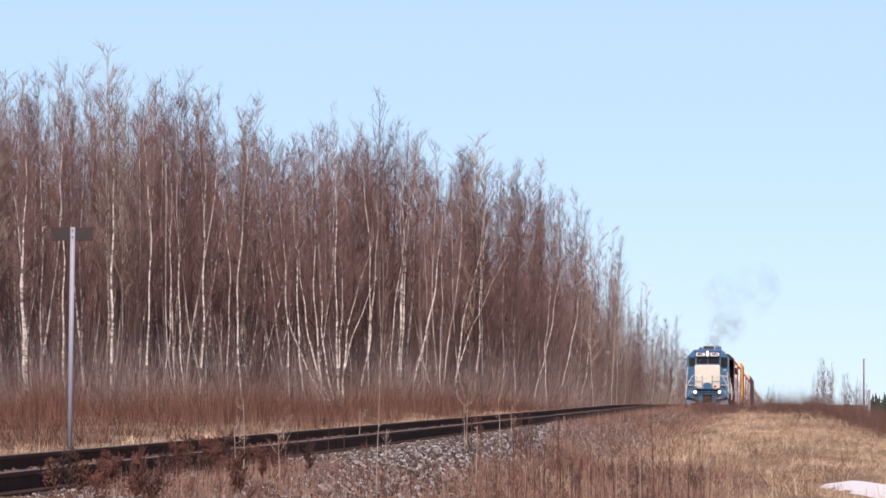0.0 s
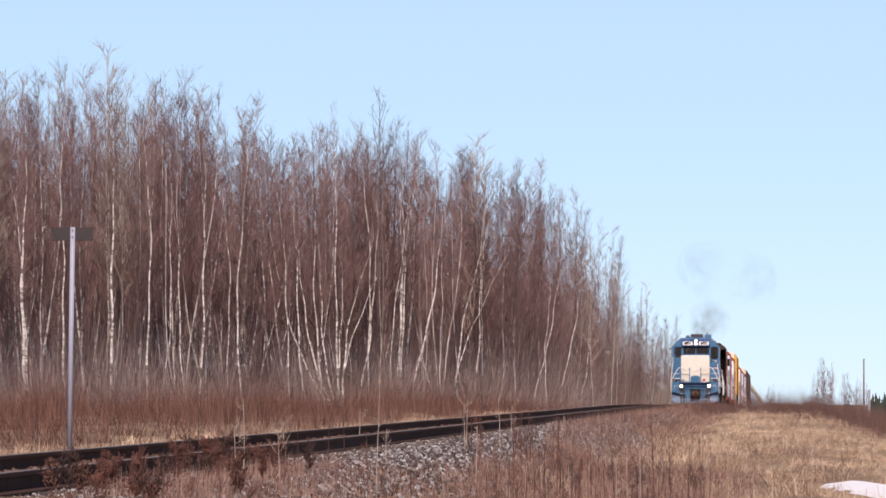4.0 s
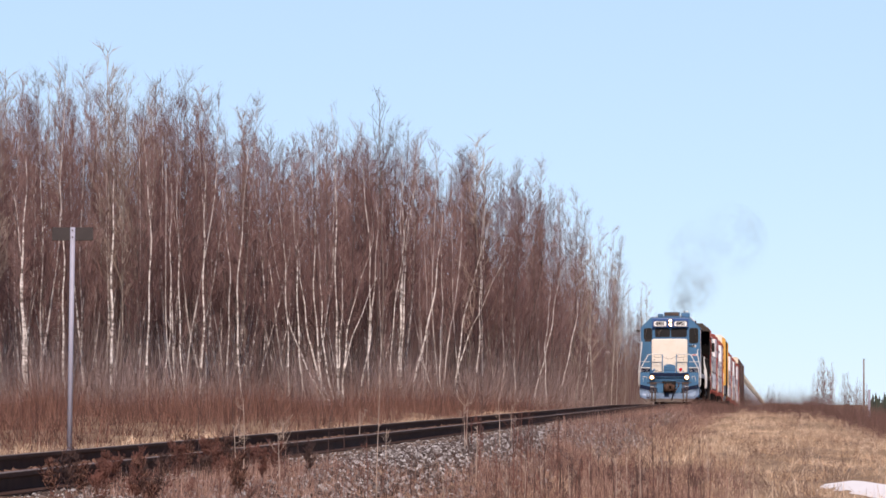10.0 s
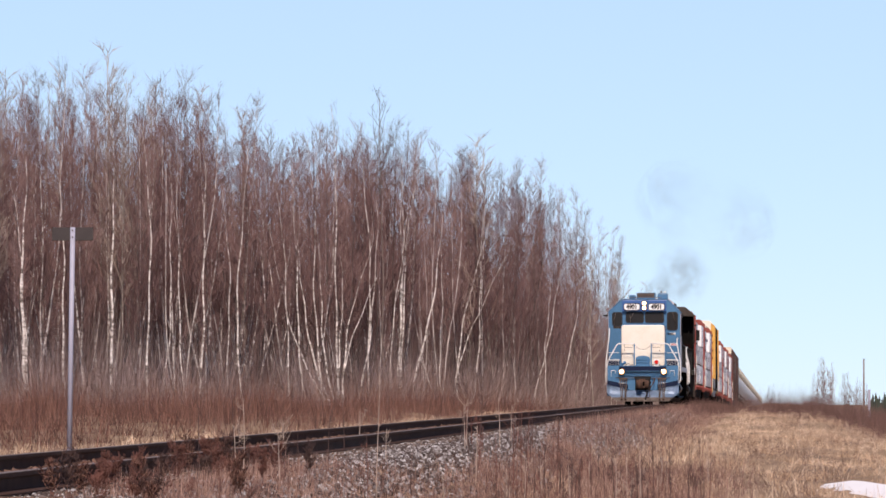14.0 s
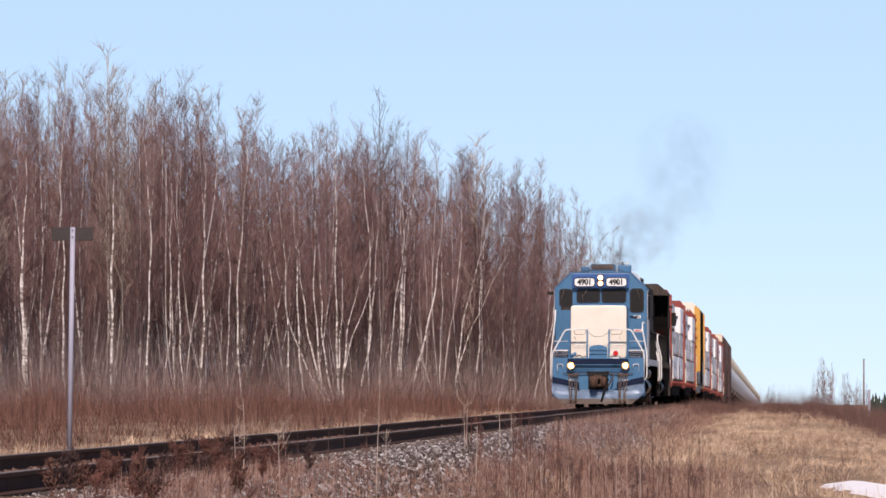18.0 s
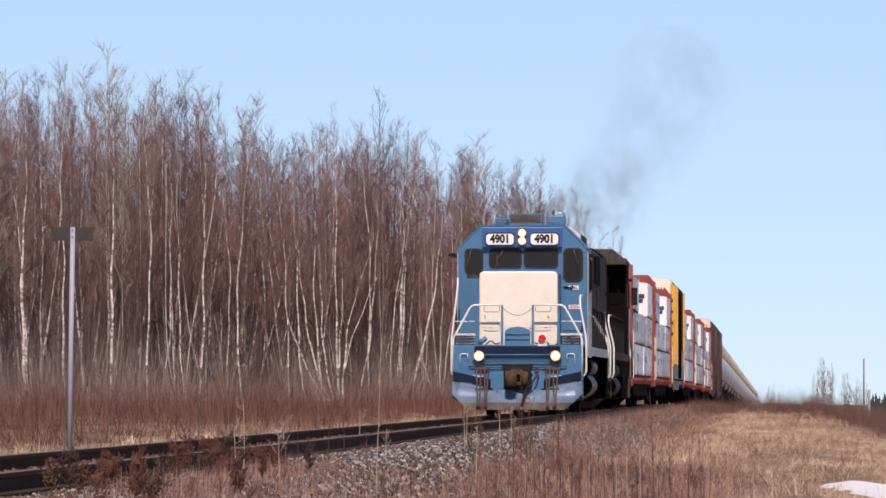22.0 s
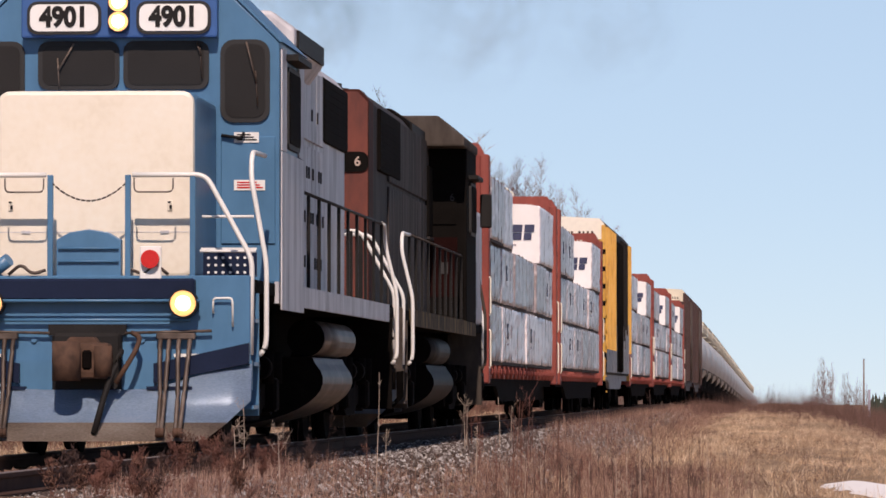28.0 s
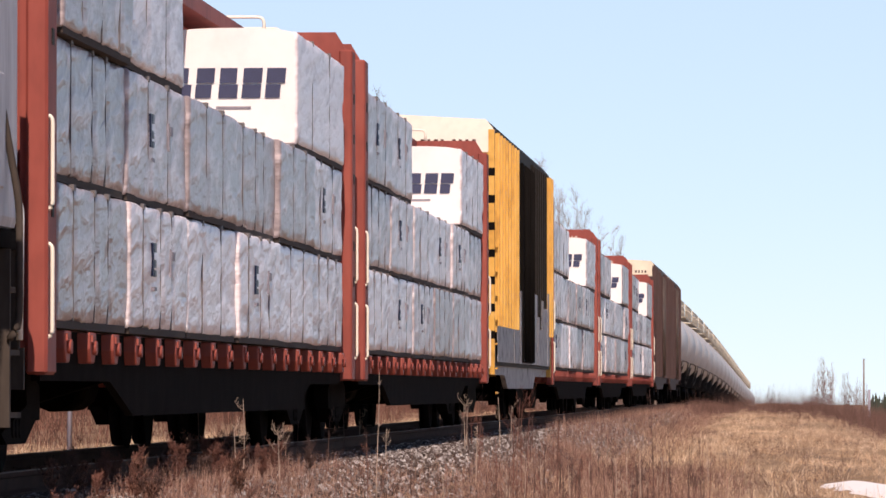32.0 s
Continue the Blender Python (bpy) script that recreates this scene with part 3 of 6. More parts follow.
# ---- the wood: birches and poplars without leaves ----
def grow(seed, height, lean, crown_from, reach, limbs, fine=0.005, stems=1, airy=1.0, stem_line=None, thick=1.0):
    """A bare tree: stem mesh and crown mesh; limbs bear branches, branches bear fine tapered twigs.
    stem_line: the foot's and the tip's place aside and the bow between them, for a tree of its own shape."""
    r = random.Random(seed)
    trunk, tv, tf = bmesh.new(), [], []

    def spike(a, b, w):
        i = len(tv)
        d = (b - a).normalized()
        u = d.orthogonal().normalized()
        v = d.cross(u)
        for k in range(3):
            ang = k * 2.094
            tv.append(tuple(a + u * math.cos(ang) * w + v * math.sin(ang) * w))
        tv.append(tuple(b))
        tf.extend([(i, i + 1, i + 3), (i + 1, i + 2, i + 3), (i + 2, i, i + 3)])

    def twig(a, b, w):
        """The finest shoots: slips of one face."""
        i = len(tv)
        d = b - a
        u = d.cross(Vector((r.uniform(-1, 1), r.uniform(-1, 1), r.uniform(-1, 1)))).normalized() * w
        tv.extend((tuple(a + u), tuple(a - u), tuple(b)))
        tf.append((i, i + 1, i + 2))

    def turn(d, spreadv, up):
        az = r.uniform(0, 6.28)
        return (d + Vector((math.cos(az) * spreadv, math.sin(az) * spreadv, up))).normalized()

    n = 16
    for s in range(stems):
        az0 = r.uniform(0, 6.28) if stems == 1 else s * 6.28 / stems + r.uniform(-.5, .5)
        h = height * (1 - 0.11 * s)
        line, p, wob = [], Vector((0.08 * math.cos(az0), 0.08 * math.sin(az0), -0.2)), r.uniform(0, 9)
        for i in range(n + 1):
            u = i / n
            if stem_line:
                over, bow = stem_line
                line.append(Vector((over * u + bow * math.sin(math.pi * u) + 0.05 * math.sin(9 * u + wob) + 0.03 * math.sin(23 * u), 0.3 * math.sin(3 * u + wob) * u, -0.2 + (h + 0.2) * u)))
                continue
            line.append(p.copy())
            az = az0 + 0.8 * math.sin(wob + 3 * u)
            bend = lean * (1.5 - 1.35 * u) + (0.07 * math.sin(8 * u + wob) + 0.045 * math.sin(19 * u + 2 * wob)) * (1.1 - 0.7 * u)
            p = p + Vector((math.cos(az) * bend, math.sin(az) * bend, 1)).normalized() * h / n
        add_tube(trunk, line, 0.0034 * thick * h * r.uniform(0.75, 1.2), 6, 0.006)
        for b in range(limbs):
            u = crown_from + (0.995 - crown_from) * (b + r.random()) / limbs
            k = min(n - 1, int(u * n))
            a = line[k].lerp(line[k + 1], u * n - k)
            length = reach * (0.14 + 0.92 * (1 - u) ** 0.75) * r.uniform(0.45, 1.2)
            az, up = r.uniform(0, 6.28), r.uniform(0.75, 1.9)
            d = Vector((math.cos(az), math.sin(az), up)).normalized()
            pts, q = [a], a
            for j in range(4):
                d = turn(d, 0.16, 0.20)
                q = q + d * length / 4
                pts.append(q)
            thin = fine * (1.25 - 0.5 * u)
            for j in range(4):
                spike(pts[j], pts[j] + (pts[j + 1] - pts[j]) * 1.3, thin * (2.7 - 0.55 * j))
            for j in range(int(8.5 * airy * (1.2 - 0.75 * u) + r.random())):
                v = r.uniform(0.2, 4.0)
                m = min(3, int(v))
                o = pts[m].lerp(pts[m + 1], v - m)
                e = turn((pts[m + 1] - pts[m]).normalized(), r.uniform(0.4, 0.95), 0.35)
                L = r.uniform(0.35, 0.95) * (0.45 + 0.55 * length / reach)
                twig(o, o + e * L, thin * 1.35)
                for g in range(int(6 * airy * (1.1 - 0.35 * u) + r.random())):
                    o2 = o + e * L * r.uniform(0.15, 1.0)
                    e2 = turn(e, r.uniform(0.4, 1.0), r.uniform(0.0, .4))
                    twig(o2, o2 + e2 * r.uniform(0.18, 0.55), thin * 1.1)
    me = bpy.data.meshes.new("trunk")
    trunk.to_mesh(me)
    trunk.free()
    return me, (tv, tf)


KINDS = []
for k in range(8):
    KINDS.append((grow(20 + k, 12, 0.03 + 0.08 * (k % 3), 0.20 + 0.08 * (k % 3), 2.5, 44, 0.0054), "bark", "twig"))
for k in range(3):
    KINDS.append((grow(40 + k, 12, 0.05, 0.34, 2.6, 26, 0.0056, airy=0.9), "greybark", "greytwig"))
KINDS.append((grow(50, 11.5, 0.24, 0.30, 2.2, 16, 0.0052, stems=4), "bark", "twig"))
KINDS.append((grow(51, 11.5, 0.18, 0.30, 2.2, 20, 0.0052, stems=3), "bark", "twig"))
KINDS.append((grow(52, 12, 0.13, 0.32, 2.3, 25, 0.0052, stems=2), "bark", "twig"))
KINDS.append((grow(60, 12, 0.14, 0.06, 4.2, 26, 0.011, stems=3, airy=0.9), "darkbark", "twig"))
KINDS.append((grow(63, 12, 0.05, 0.62, 3.0, 15, 0.0085, airy=0.6), "darkbark", "darktwig"))
KINDS.append((grow(64, 12, 0.05, 0.22, 2.2, 24, 0.012, airy=0.65), "greybark", "greytwig"))
MESHES = []
for (tm, (tv, tf)), bark, tw in KINDS:
    tm.materials.append(M[bark])
    MESHES.append((tm, raw("crown", tv, tf, M[tw])))


def table(x, rows):
    for (a, va), (b, vb) in zip(rows, rows[1:]):
        if x <= b:
            return va + (vb - va) * max(0.0, (x - a) / (b - a))
    return rows[-1][1]


# the edge of the wood by bearing (metres aside per metre ahead): how far off, and how high it stands
EDGE = [(-0.156, 196), (-0.0892, 223), (-0.0655, 238), (-0.048, 254), (-0.0387, 300), (-0.033, 370), (-0.028, 460), (-0.022, 640), (-0.0195, 760)]
TALL = [(-0.156, 12.8), (-0.130, 13.7), (-0.114, 13.6), (-0.104, 12.7), (-0.099, 11.9), (-0.089, 12.6), (-0.077, 12.8), (-0.067, 12.6), (-0.060, 12.0),
        (-0.048, 12.1), (-0.042, 12.0), (-0.036, 11.2), (-0.033, 10.7), (-0.027, 10.8), (-0.0195, 11.4)]


def plant(kind, x, y, height, turn, name="birch_tree", label=""):
    tm, cm = MESHES[kind]
    t = empty(name)
    s = height / 12
    t.matrix_basis = pose(x, y, ground_z(x, y), 0, 0, turn) @ Matrix.Scale(s, 4)
    for n, me in (("trunk", tm), ("crown", cm)):
        o = new(n, me)
        o.parent = t
    tagged(t, label or "leafless birch with pale bark and reddish twigs", "tree", "bare trees of the wood")
    return t


def make_wood():
    r = random.Random(77)
    for i in range(290):
        b = -0.160 + 0.1405 * (i + r.random()) / 290
        e = table(b, EDGE)
        deep = (r.random() ** 1.3) * (38 if b < -0.045 else 90)
        y = e + deep
        x = b * y
        h = table(b, TALL) * r.uniform(0.80, 1.03) * (1 + deep * 0.0008)
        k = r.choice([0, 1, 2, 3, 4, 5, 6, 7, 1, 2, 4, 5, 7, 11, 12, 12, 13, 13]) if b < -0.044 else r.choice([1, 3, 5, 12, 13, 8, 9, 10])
        if b < -0.118 and r.random() < 0.2:
            k = r.choice([8, 9, 10])
        plant(k, x, y, h, r.uniform(0, 360), "birch_tree" if k not in (8, 9, 10) else "poplar_tree",
              "" if k not in (8, 9, 10) else "leafless poplar with grey-tan twigs")


make_wood()


def fill_wood():
    """More stems where the wood stands closest."""
    r = random.Random(78)
    for i in range(52):
        b = r.uniform(-0.158, -0.105) if i < 28 else r.uniform(-0.105, -0.058)
        y = table(b, EDGE) + r.uniform(6, 30)
        plant(r.choice([0, 1, 2, 3, 4, 5, 6, 7]), b * y, y, table(b, TALL) * r.uniform(0.86, 1.02), r.uniform(0, 360))


fill_wood()
# the birches that stand out at the wood's edge: bearing and distance of the foot, height of the tip, its lean aside, bow and girth
EDGE_BIRCHES = (
    (-0.1244, 207.8, 10.66, 0.00, 0.20, 1.00), (-0.1163, 211.0, 10.47, -0.30, -0.20, 1.10), (-0.1142, 211.9, 10.35, 0.18, 0.15, 1.20), (-0.1061, 215.2, 11.01, 0.40, -0.25, 1.00),
    (-0.0877, 221.9, 12.53, -0.17, 0.10, 1.00), (-0.0903, 221.6, 10.49, -0.24, -0.20, 0.90), (-0.0753, 230.8, 10.65, 0.10, 0.10, 1.00), (-0.0760, 230.4, 10.64, 0.87, -0.20, 1.00),
    (-0.0972, 218.8, 9.54, -0.57, 0.30, 0.90), (-0.1314, 204.9, 10.74, 0.09, 0.10, 1.30), (-0.1476, 198.4, 9.24, 0.00, -0.10, 1.70), (-0.1474, 198.5, 8.29, -0.56, 0.20, 1.30),
    (-0.0739, 231.7, 8.20, 1.60, 0.15, 1.25), (-0.0677, 235.6, 7.19, 0.08, 0.00, 1.10), (-0.0759, 230.4, 10.14, 0.17, 0.10, 0.90), (-0.0774, 229.5, 10.10, 1.12, -0.25, 0.90),
    (-0.0842, 225.2, 8.59, 0.90, 0.35, 1.00), (-0.0659, 236.7, 7.22, 2.94, -0.45, 1.00), (-0.0652, 237.3, 8.51, 1.72, -0.30, 0.90), (-0.0503, 250.9, 6.27, 1.43, 0.05, 1.10),
    (-0.0455, 265.2, 7.16, 1.23, 0.20, 0.90), (-0.0476, 255.1, 6.09, 0.25, -0.10, 0.80), (-0.0524, 249.0, 4.08, -0.30, -0.15, 0.80), (-0.0411, 287.1, 5.23, 0.62, 0.10, 0.80),
    (-0.0886, 221.9, 7.52, -2.55, -0.50, 1.00), (-0.0882, 221.9, 7.04, -1.44, -0.40, 1.10), (-0.0879, 221.9, 6.81, -0.65, -0.20, 1.00), (-0.0877, 221.9, 6.33, 0.22, 0.10, 0.90),
    (-0.0870, 221.9, 7.04, 1.42, -0.30, 1.10), (-0.0867, 221.9, 6.33, 2.07, -0.50, 0.90), (-0.0815, 226.9, 11.34, -0.29, 0.20, 0.90), (-0.0936, 220.2, 9.84, -0.48, -0.10, 0.90),
    (-0.1088, 214.1, 8.89, -0.12, 0.20, 0.80), (-0.0617, 240.5, 9.39, 0.39, 0.20, 0.80), (-0.1402, 201.4, 9.05, -0.15, 0.10, 1.00), (-0.1213, 209.0, 8.69, 0.34, 0.20, 0.90))
for i, (b, y, tip, over, bow, thick) in enumerate(EDGE_BIRCHES):
    y -= 4.0
    x = b * y
    z = ground_z(x, y)
    tm, (tv, tf) = grow(200 + i, tip - z, 0, 0.56, 1.4, 13, 0.0046, airy=0.75, stem_line=(over, bow), thick=thick * 15.0 / (tip - z))
    tm.materials.append(M["whitebark"])
    t = empty("birch_tree")
    t.location = (x, y, z)
    for name, me in (("trunk", tm), ("crown", raw("crown", tv, tf, M["twig"]))):
        o = new(name, me)
        o.parent = t
    tagged(t, "slender white-barked birch leaning at the edge of the wood", "tree", "bare trees of the wood")
plant(15, -0.0775 * 226, 226, 14.0, 0, "dead_tree", "tall dark sparse tree above the birches")
for b, y, h, turn in ((-0.1287, 232, 16.2, 40), (-0.1345, 236, 14.8, 190), (-0.1225, 240, 14.9, 100), (-0.1400, 228, 15.0, 300), (-0.1482, 226, 14.7, 10), (-0.1160, 236, 14.6, 240), (-0.1040, 238, 13.6, 60), (-0.0630, 246, 12.8, 160), (-0.0570, 250, 12.6, 20), (-0.0272, 470, 12.2, 20), (-0.0385, 268, 9.0, 75), (-0.0420, 262, 8.2, 220), (-0.0352, 320, 9.6, 130)):
    plant(16, b * y, y, h, turn, "poplar_tree", "leafless poplar with pale grey limbs")


# the thicket under and behind the trees
def thicket(x, y):
    b = x / y
    return 1.0 if -0.162 < b < -0.022 and y > table(b, EDGE) - 9 else 0.0


under = blades("underwood", np.concatenate([spread(random.Random(5), 62000, (-52, -10), (190, 330), thicket), spread(random.Random(15), 8000, (-22, -8), (330, 820), thicket)]),
               (0.5, 6.2), (0.002, 0.0052), 0.5, 12, M["shrubm"], flat=0.35)
tagged(under, "tangle of bare saplings under the birches", "undergrowth", kind="stuff")

hem = blades("wood_hem", spread(random.Random(25), 20000, (-52, -9), (186, 330), lambda x, y: (0.35 + 0.65 * smooth(-0.2, 0.25, noise.noise((x * 0.4, y * 0.1, 60)))) if -0.162 < x / y < -0.030 and -12 < y - table(x / y, EDGE) < 2 else 0.0),
             (0.5, 2.4), (0.004, 0.010), 0.8, 27, M["shrubm"], flat=0.8, bent=True, clumps=True)
tagged(hem, "brown leafless shrubs at the edge of the wood", "shrubs", kind="stuff")


def deep_wood():
    """The trees farther in: the same crowns and stems, joined."""
    r = random.Random(91)
    vs, fs, base = [], [], 0
    for i in range(135):
        b = -0.160 + 0.1405 * (i + r.random()) / 135
        y = table(b, EDGE) + (r.uniform(22, 60) if b < -0.045 else r.uniform(40, 160))
        x = b * y
        s = table(b, TALL) * r.uniform(0.82, 1.02) / 12
        tm, cm = MESHES[r.choice([0, 1, 2, 3, 4, 5, 6, 7])]
        m = np.array(pose(x, y, ground_z(x, y), 0, 0, r.uniform(0, 360)) @ Matrix.Scale(s, 4))
        for me in (tm, cm):
            co = np.empty(len(me.vertices) * 3)
            me.vertices.foreach_get("co", co)
            co = co.reshape(-1, 3) @ m[:3, :3].T + m[:3, 3]
            vs.append(co)
            fs += [tuple(v + base for v in pl.vertices) for pl in me.polygons]
            base += len(co)
    o = new("deep_wood", raw("deep_wood", np.concatenate(vs).tolist(), fs, M["twig"]))
    tagged(o, "deep leafless wood behind the first birches", "wood", kind="stuff")
    haze = blades("brushwood", spread(r, 76000, (-70, -12), (225, 470), lambda x, y: 1.0 if -0.165 < x / y < -0.020 and y > table(x / y, EDGE) + 16 else 0.0), (4.6, 10.8), (0.004, 0.010), 0.20, 13, M["twig"], flat=0.1, taller=lambda x, y: table(x / y, TALL) / 12.8)
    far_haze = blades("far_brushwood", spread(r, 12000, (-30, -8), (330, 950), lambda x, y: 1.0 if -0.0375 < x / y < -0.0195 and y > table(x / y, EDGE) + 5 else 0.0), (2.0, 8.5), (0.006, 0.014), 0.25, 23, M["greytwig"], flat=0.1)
    tagged(far_haze, "far bare brushwood along the line", "wood", kind="stuff")
    tagged(haze, "close-grown bare brushwood inside the wood", "wood", kind="stuff")


deep_wood()


# ---- rolling stock; each vehicle's own space: y runs back from its leading end, z up from the rail heads ----
def wheelset(y, parent, r=0.46, name="wheelset"):
    w = empty(name)
    w.parent = parent
    w.location = (0, y, r)
    for s in (-1, 1):
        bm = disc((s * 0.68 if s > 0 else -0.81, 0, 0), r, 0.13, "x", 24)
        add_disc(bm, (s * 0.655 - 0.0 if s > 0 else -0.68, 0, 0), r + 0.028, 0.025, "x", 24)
        part("wheel", bm, M["shadegrime"], w)
    part("axle", disc((-0.68, 0, 0), 0.085, 1.36, "x", 10), M["shadegrime"], w)
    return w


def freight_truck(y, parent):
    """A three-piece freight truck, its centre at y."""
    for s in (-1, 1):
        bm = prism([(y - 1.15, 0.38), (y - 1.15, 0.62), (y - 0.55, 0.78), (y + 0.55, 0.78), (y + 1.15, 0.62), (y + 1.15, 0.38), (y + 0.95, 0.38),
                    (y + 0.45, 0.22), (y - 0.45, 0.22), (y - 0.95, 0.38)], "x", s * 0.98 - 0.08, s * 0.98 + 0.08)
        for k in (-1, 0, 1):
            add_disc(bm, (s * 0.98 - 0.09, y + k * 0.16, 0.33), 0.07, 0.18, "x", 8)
        part("side_frame", bm, M["shadegrime"], parent)
    part("bolster", box(-1.0, 1.0, y - 0.2, y + 0.2, 0.45, 0.85), M["shadegrime"], parent)
    return [wheelset(y - 0.89, parent), wheelset(y + 0.89, parent)]


def coupler(y, parent, back=1):
    bm = box(-0.07, 0.07, min(y, y + back * 0.75), max(y, y + back * 0.75), 0.78, 0.96)
    add_box(bm, -0.16, 0.16, min(y, y + back * 0.3), max(y, y + back * 0.3), 0.70, 1.04, 0.04)
    part("coupler", bm, M["rust"], parent)


def lumber_car():
    car = tagged(empty("lumber_car"), "oxide-red centre-beam flat car with bulkheads, loaded with lumber packs", "freight car", "lumber cars of the train")
    LEN = 25.7
    part("deck", add_box(box(-1.36, 1.36, 1.2, LEN - 1.2, 0.93, 1.02), -0.45, 0.45, 0.8, LEN - 0.8, 0.62, 0.93), M["oxide"], car)
    for s in (-1, 1):
        part("side_sill", prism([(1.2, 1.005), (LEN - 1.2, 1.005), (LEN - 1.2, 0.66), (LEN - 4.8, 0.66), (LEN - 6.2, 0.40), (6.2, 0.40), (4.8, 0.66), (1.2, 0.66)], "x", s * 1.40 - 0.03, s * 1.40 + 0.03), M["shadegrime"], car)
    # winch pockets along the sills
    k = 18
    bm = prism([(-0.16, 0.09), (0.16, 0.09), (0.16, -0.03), (0.07, -0.13), (-0.10, -0.13), (-0.16, -0.03)], "x", -0.05, 0.10, 0.015)
    add_disc(bm, (0.08, -0.02, -0.02), 0.05, 0.05, "x", 10)
    add_box(bm, 0.09, 0.115, -0.13, -0.05, 0.02, 0.07)
    w = part("winch", bm, M["oxide"], car)
    w.matrix_basis = pose(1.424, 1.9, 0.915)
    for i in range(1, k):
        again(w, 1.424, 1.9 + (LEN - 3.8) * i / (k - 1), 0.915)
    for i in range(k):
        again(w, -1.424, 1.9 + (LEN - 3.8) * i / (k - 1), 0.915, 180)
    # bulkheads
    for y, d in ((0.95, 1), (LEN - 0.95, -1)):
        bm = prism([(-1.54, 0.75), (1.54, 0.75), (1.54, 4.30), (1.36, 4.60), (-1.36, 4.60), (-1.54, 4.30)], "y", y, y + d * 0.10)
        for x in (-1.43, -0.75, 0.0, 0.75, 1.43):
            part("bulkhead_rib", box(x - 0.07, x + 0.07, min(y - d * .002, y - d * 0.22), max(y - d * .002, y - d * 0.22), 0.75, 4.28), M["oxide"], car)
        part("bulkhead", bm, M["oxide"], car)
        for s in (-1, 1):
            part("corner_post", box(s * 1.48 - 0.075, s * 1.48 + 0.075, min(y - d * 0.28, y + d * 0.16), max(y - d * 0.28, y + d * 0.16), 0.70, 4.40, 0.02), M["oxide"], car)
            for z in (1.75, 2.15, 2.9, 3.35, 3.8):
                part("post_slot", box(min(s * 1.545, s * 1.562), max(s * 1.545, s * 1.562), y - d * 0.06 - 0.05, y - d * 0.06 + 0.05, z, z + 0.11), M["black"], car)
            for j in range(2):
                z0 = 0.95 + 0.85 * j
                part("grab_iron", tube(rounded([(s * 1.50, y - d * 0.22, z0), (s * 1.58, y - d * 0.22, z0), (s * 1.58, y - d * 0.22, z0 + 0.62), (s * 1.50, y - d * 0.22, z0 + 0.62)], 0.05), 0.016, 5), M["cream"], car, "pale worn grab iron")
        part("end_platform", box(-1.35, 1.35, min(y, y - d * 0.75), max(y, y - d * 0.75), 0.88, 0.96), M["oxide"], car)
        part("top_rail", tube(rounded([(-0.55, y, 4.6), (-0.55, y, 4.78), (0.55, y, 4.78), (0.55, y, 4.6)], 0.08), 0.02, 5), M["cream"], car)
        widths = (0.07, 0.05, 0.075, 0.06, 0.08, 0.04, 0.065)
        x = 0.34
        for wd in widths:
            part("letter_bar", box(x, x + wd, min(y, y - d * 0.006), max(y, y - d * 0.006), 4.34, 4.44), M["fadedletter"], car, "worn pale lettering, unreadable")
            part("letter_bar", box(x, x + wd, min(y + d * 0.09, y + d * 0.106), max(y + d * 0.09, y + d * 0.106), 4.34, 4.44), M["fadedletter"], car, "worn pale lettering, unreadable")
            x += wd + 0.045
    # the middle beam
    bm = box(-0.42, 0.42, 1.05, LEN - 1.05, 4.44, 4.60)
    add_box(bm, -0.05, 0.05, 1.05, LEN - 1.05, 4.0, 4.44)
    y = 1.1
    i = 0
    while y < LEN - 2.0:
        add_box(bm, -0.07, 0.07, y, y + 0.12, 1.02, 4.44)
        a, b = (1.1, 4.1) if i % 2 else (4.1, 1.1)
        add_tube(bm, [(0, y + .1, a), (0, y + 1.9, b)], 0.06, 4)
        y += 1.87
        i += 1
    part("centre_beam", bm, M["oxide"], car)
    for y, back in ((0.0, 1), (LEN, -1)):
        coupler(y, car, back)
    for y in (2.6, LEN - 2.6):
        freight_truck(y, car)
    part("brake_reservoir", disc((0.55, 8.0, 0.62), 0.2, 1.3, "y", 12), M["shadegrime"], car)
    for y in (6.4, 12.4, 18.2):
        part("cross_bearer", prism([(-1.35, 0.72), (1.35, 0.72), (0.5, 0.45), (-0.5, 0.45)], "y", y, y + 0.25), M["shadegrime"], car)
    return car, LEN


PACKS = {}


def strap_places(seed, l=3.73):
    r = random.Random(seed * 17)
    n = 2 + seed % 2
    return [-l / 2 + l * (k + 1) / (n + 1) + r.uniform(-0.2, 0.2) for k in range(n)]


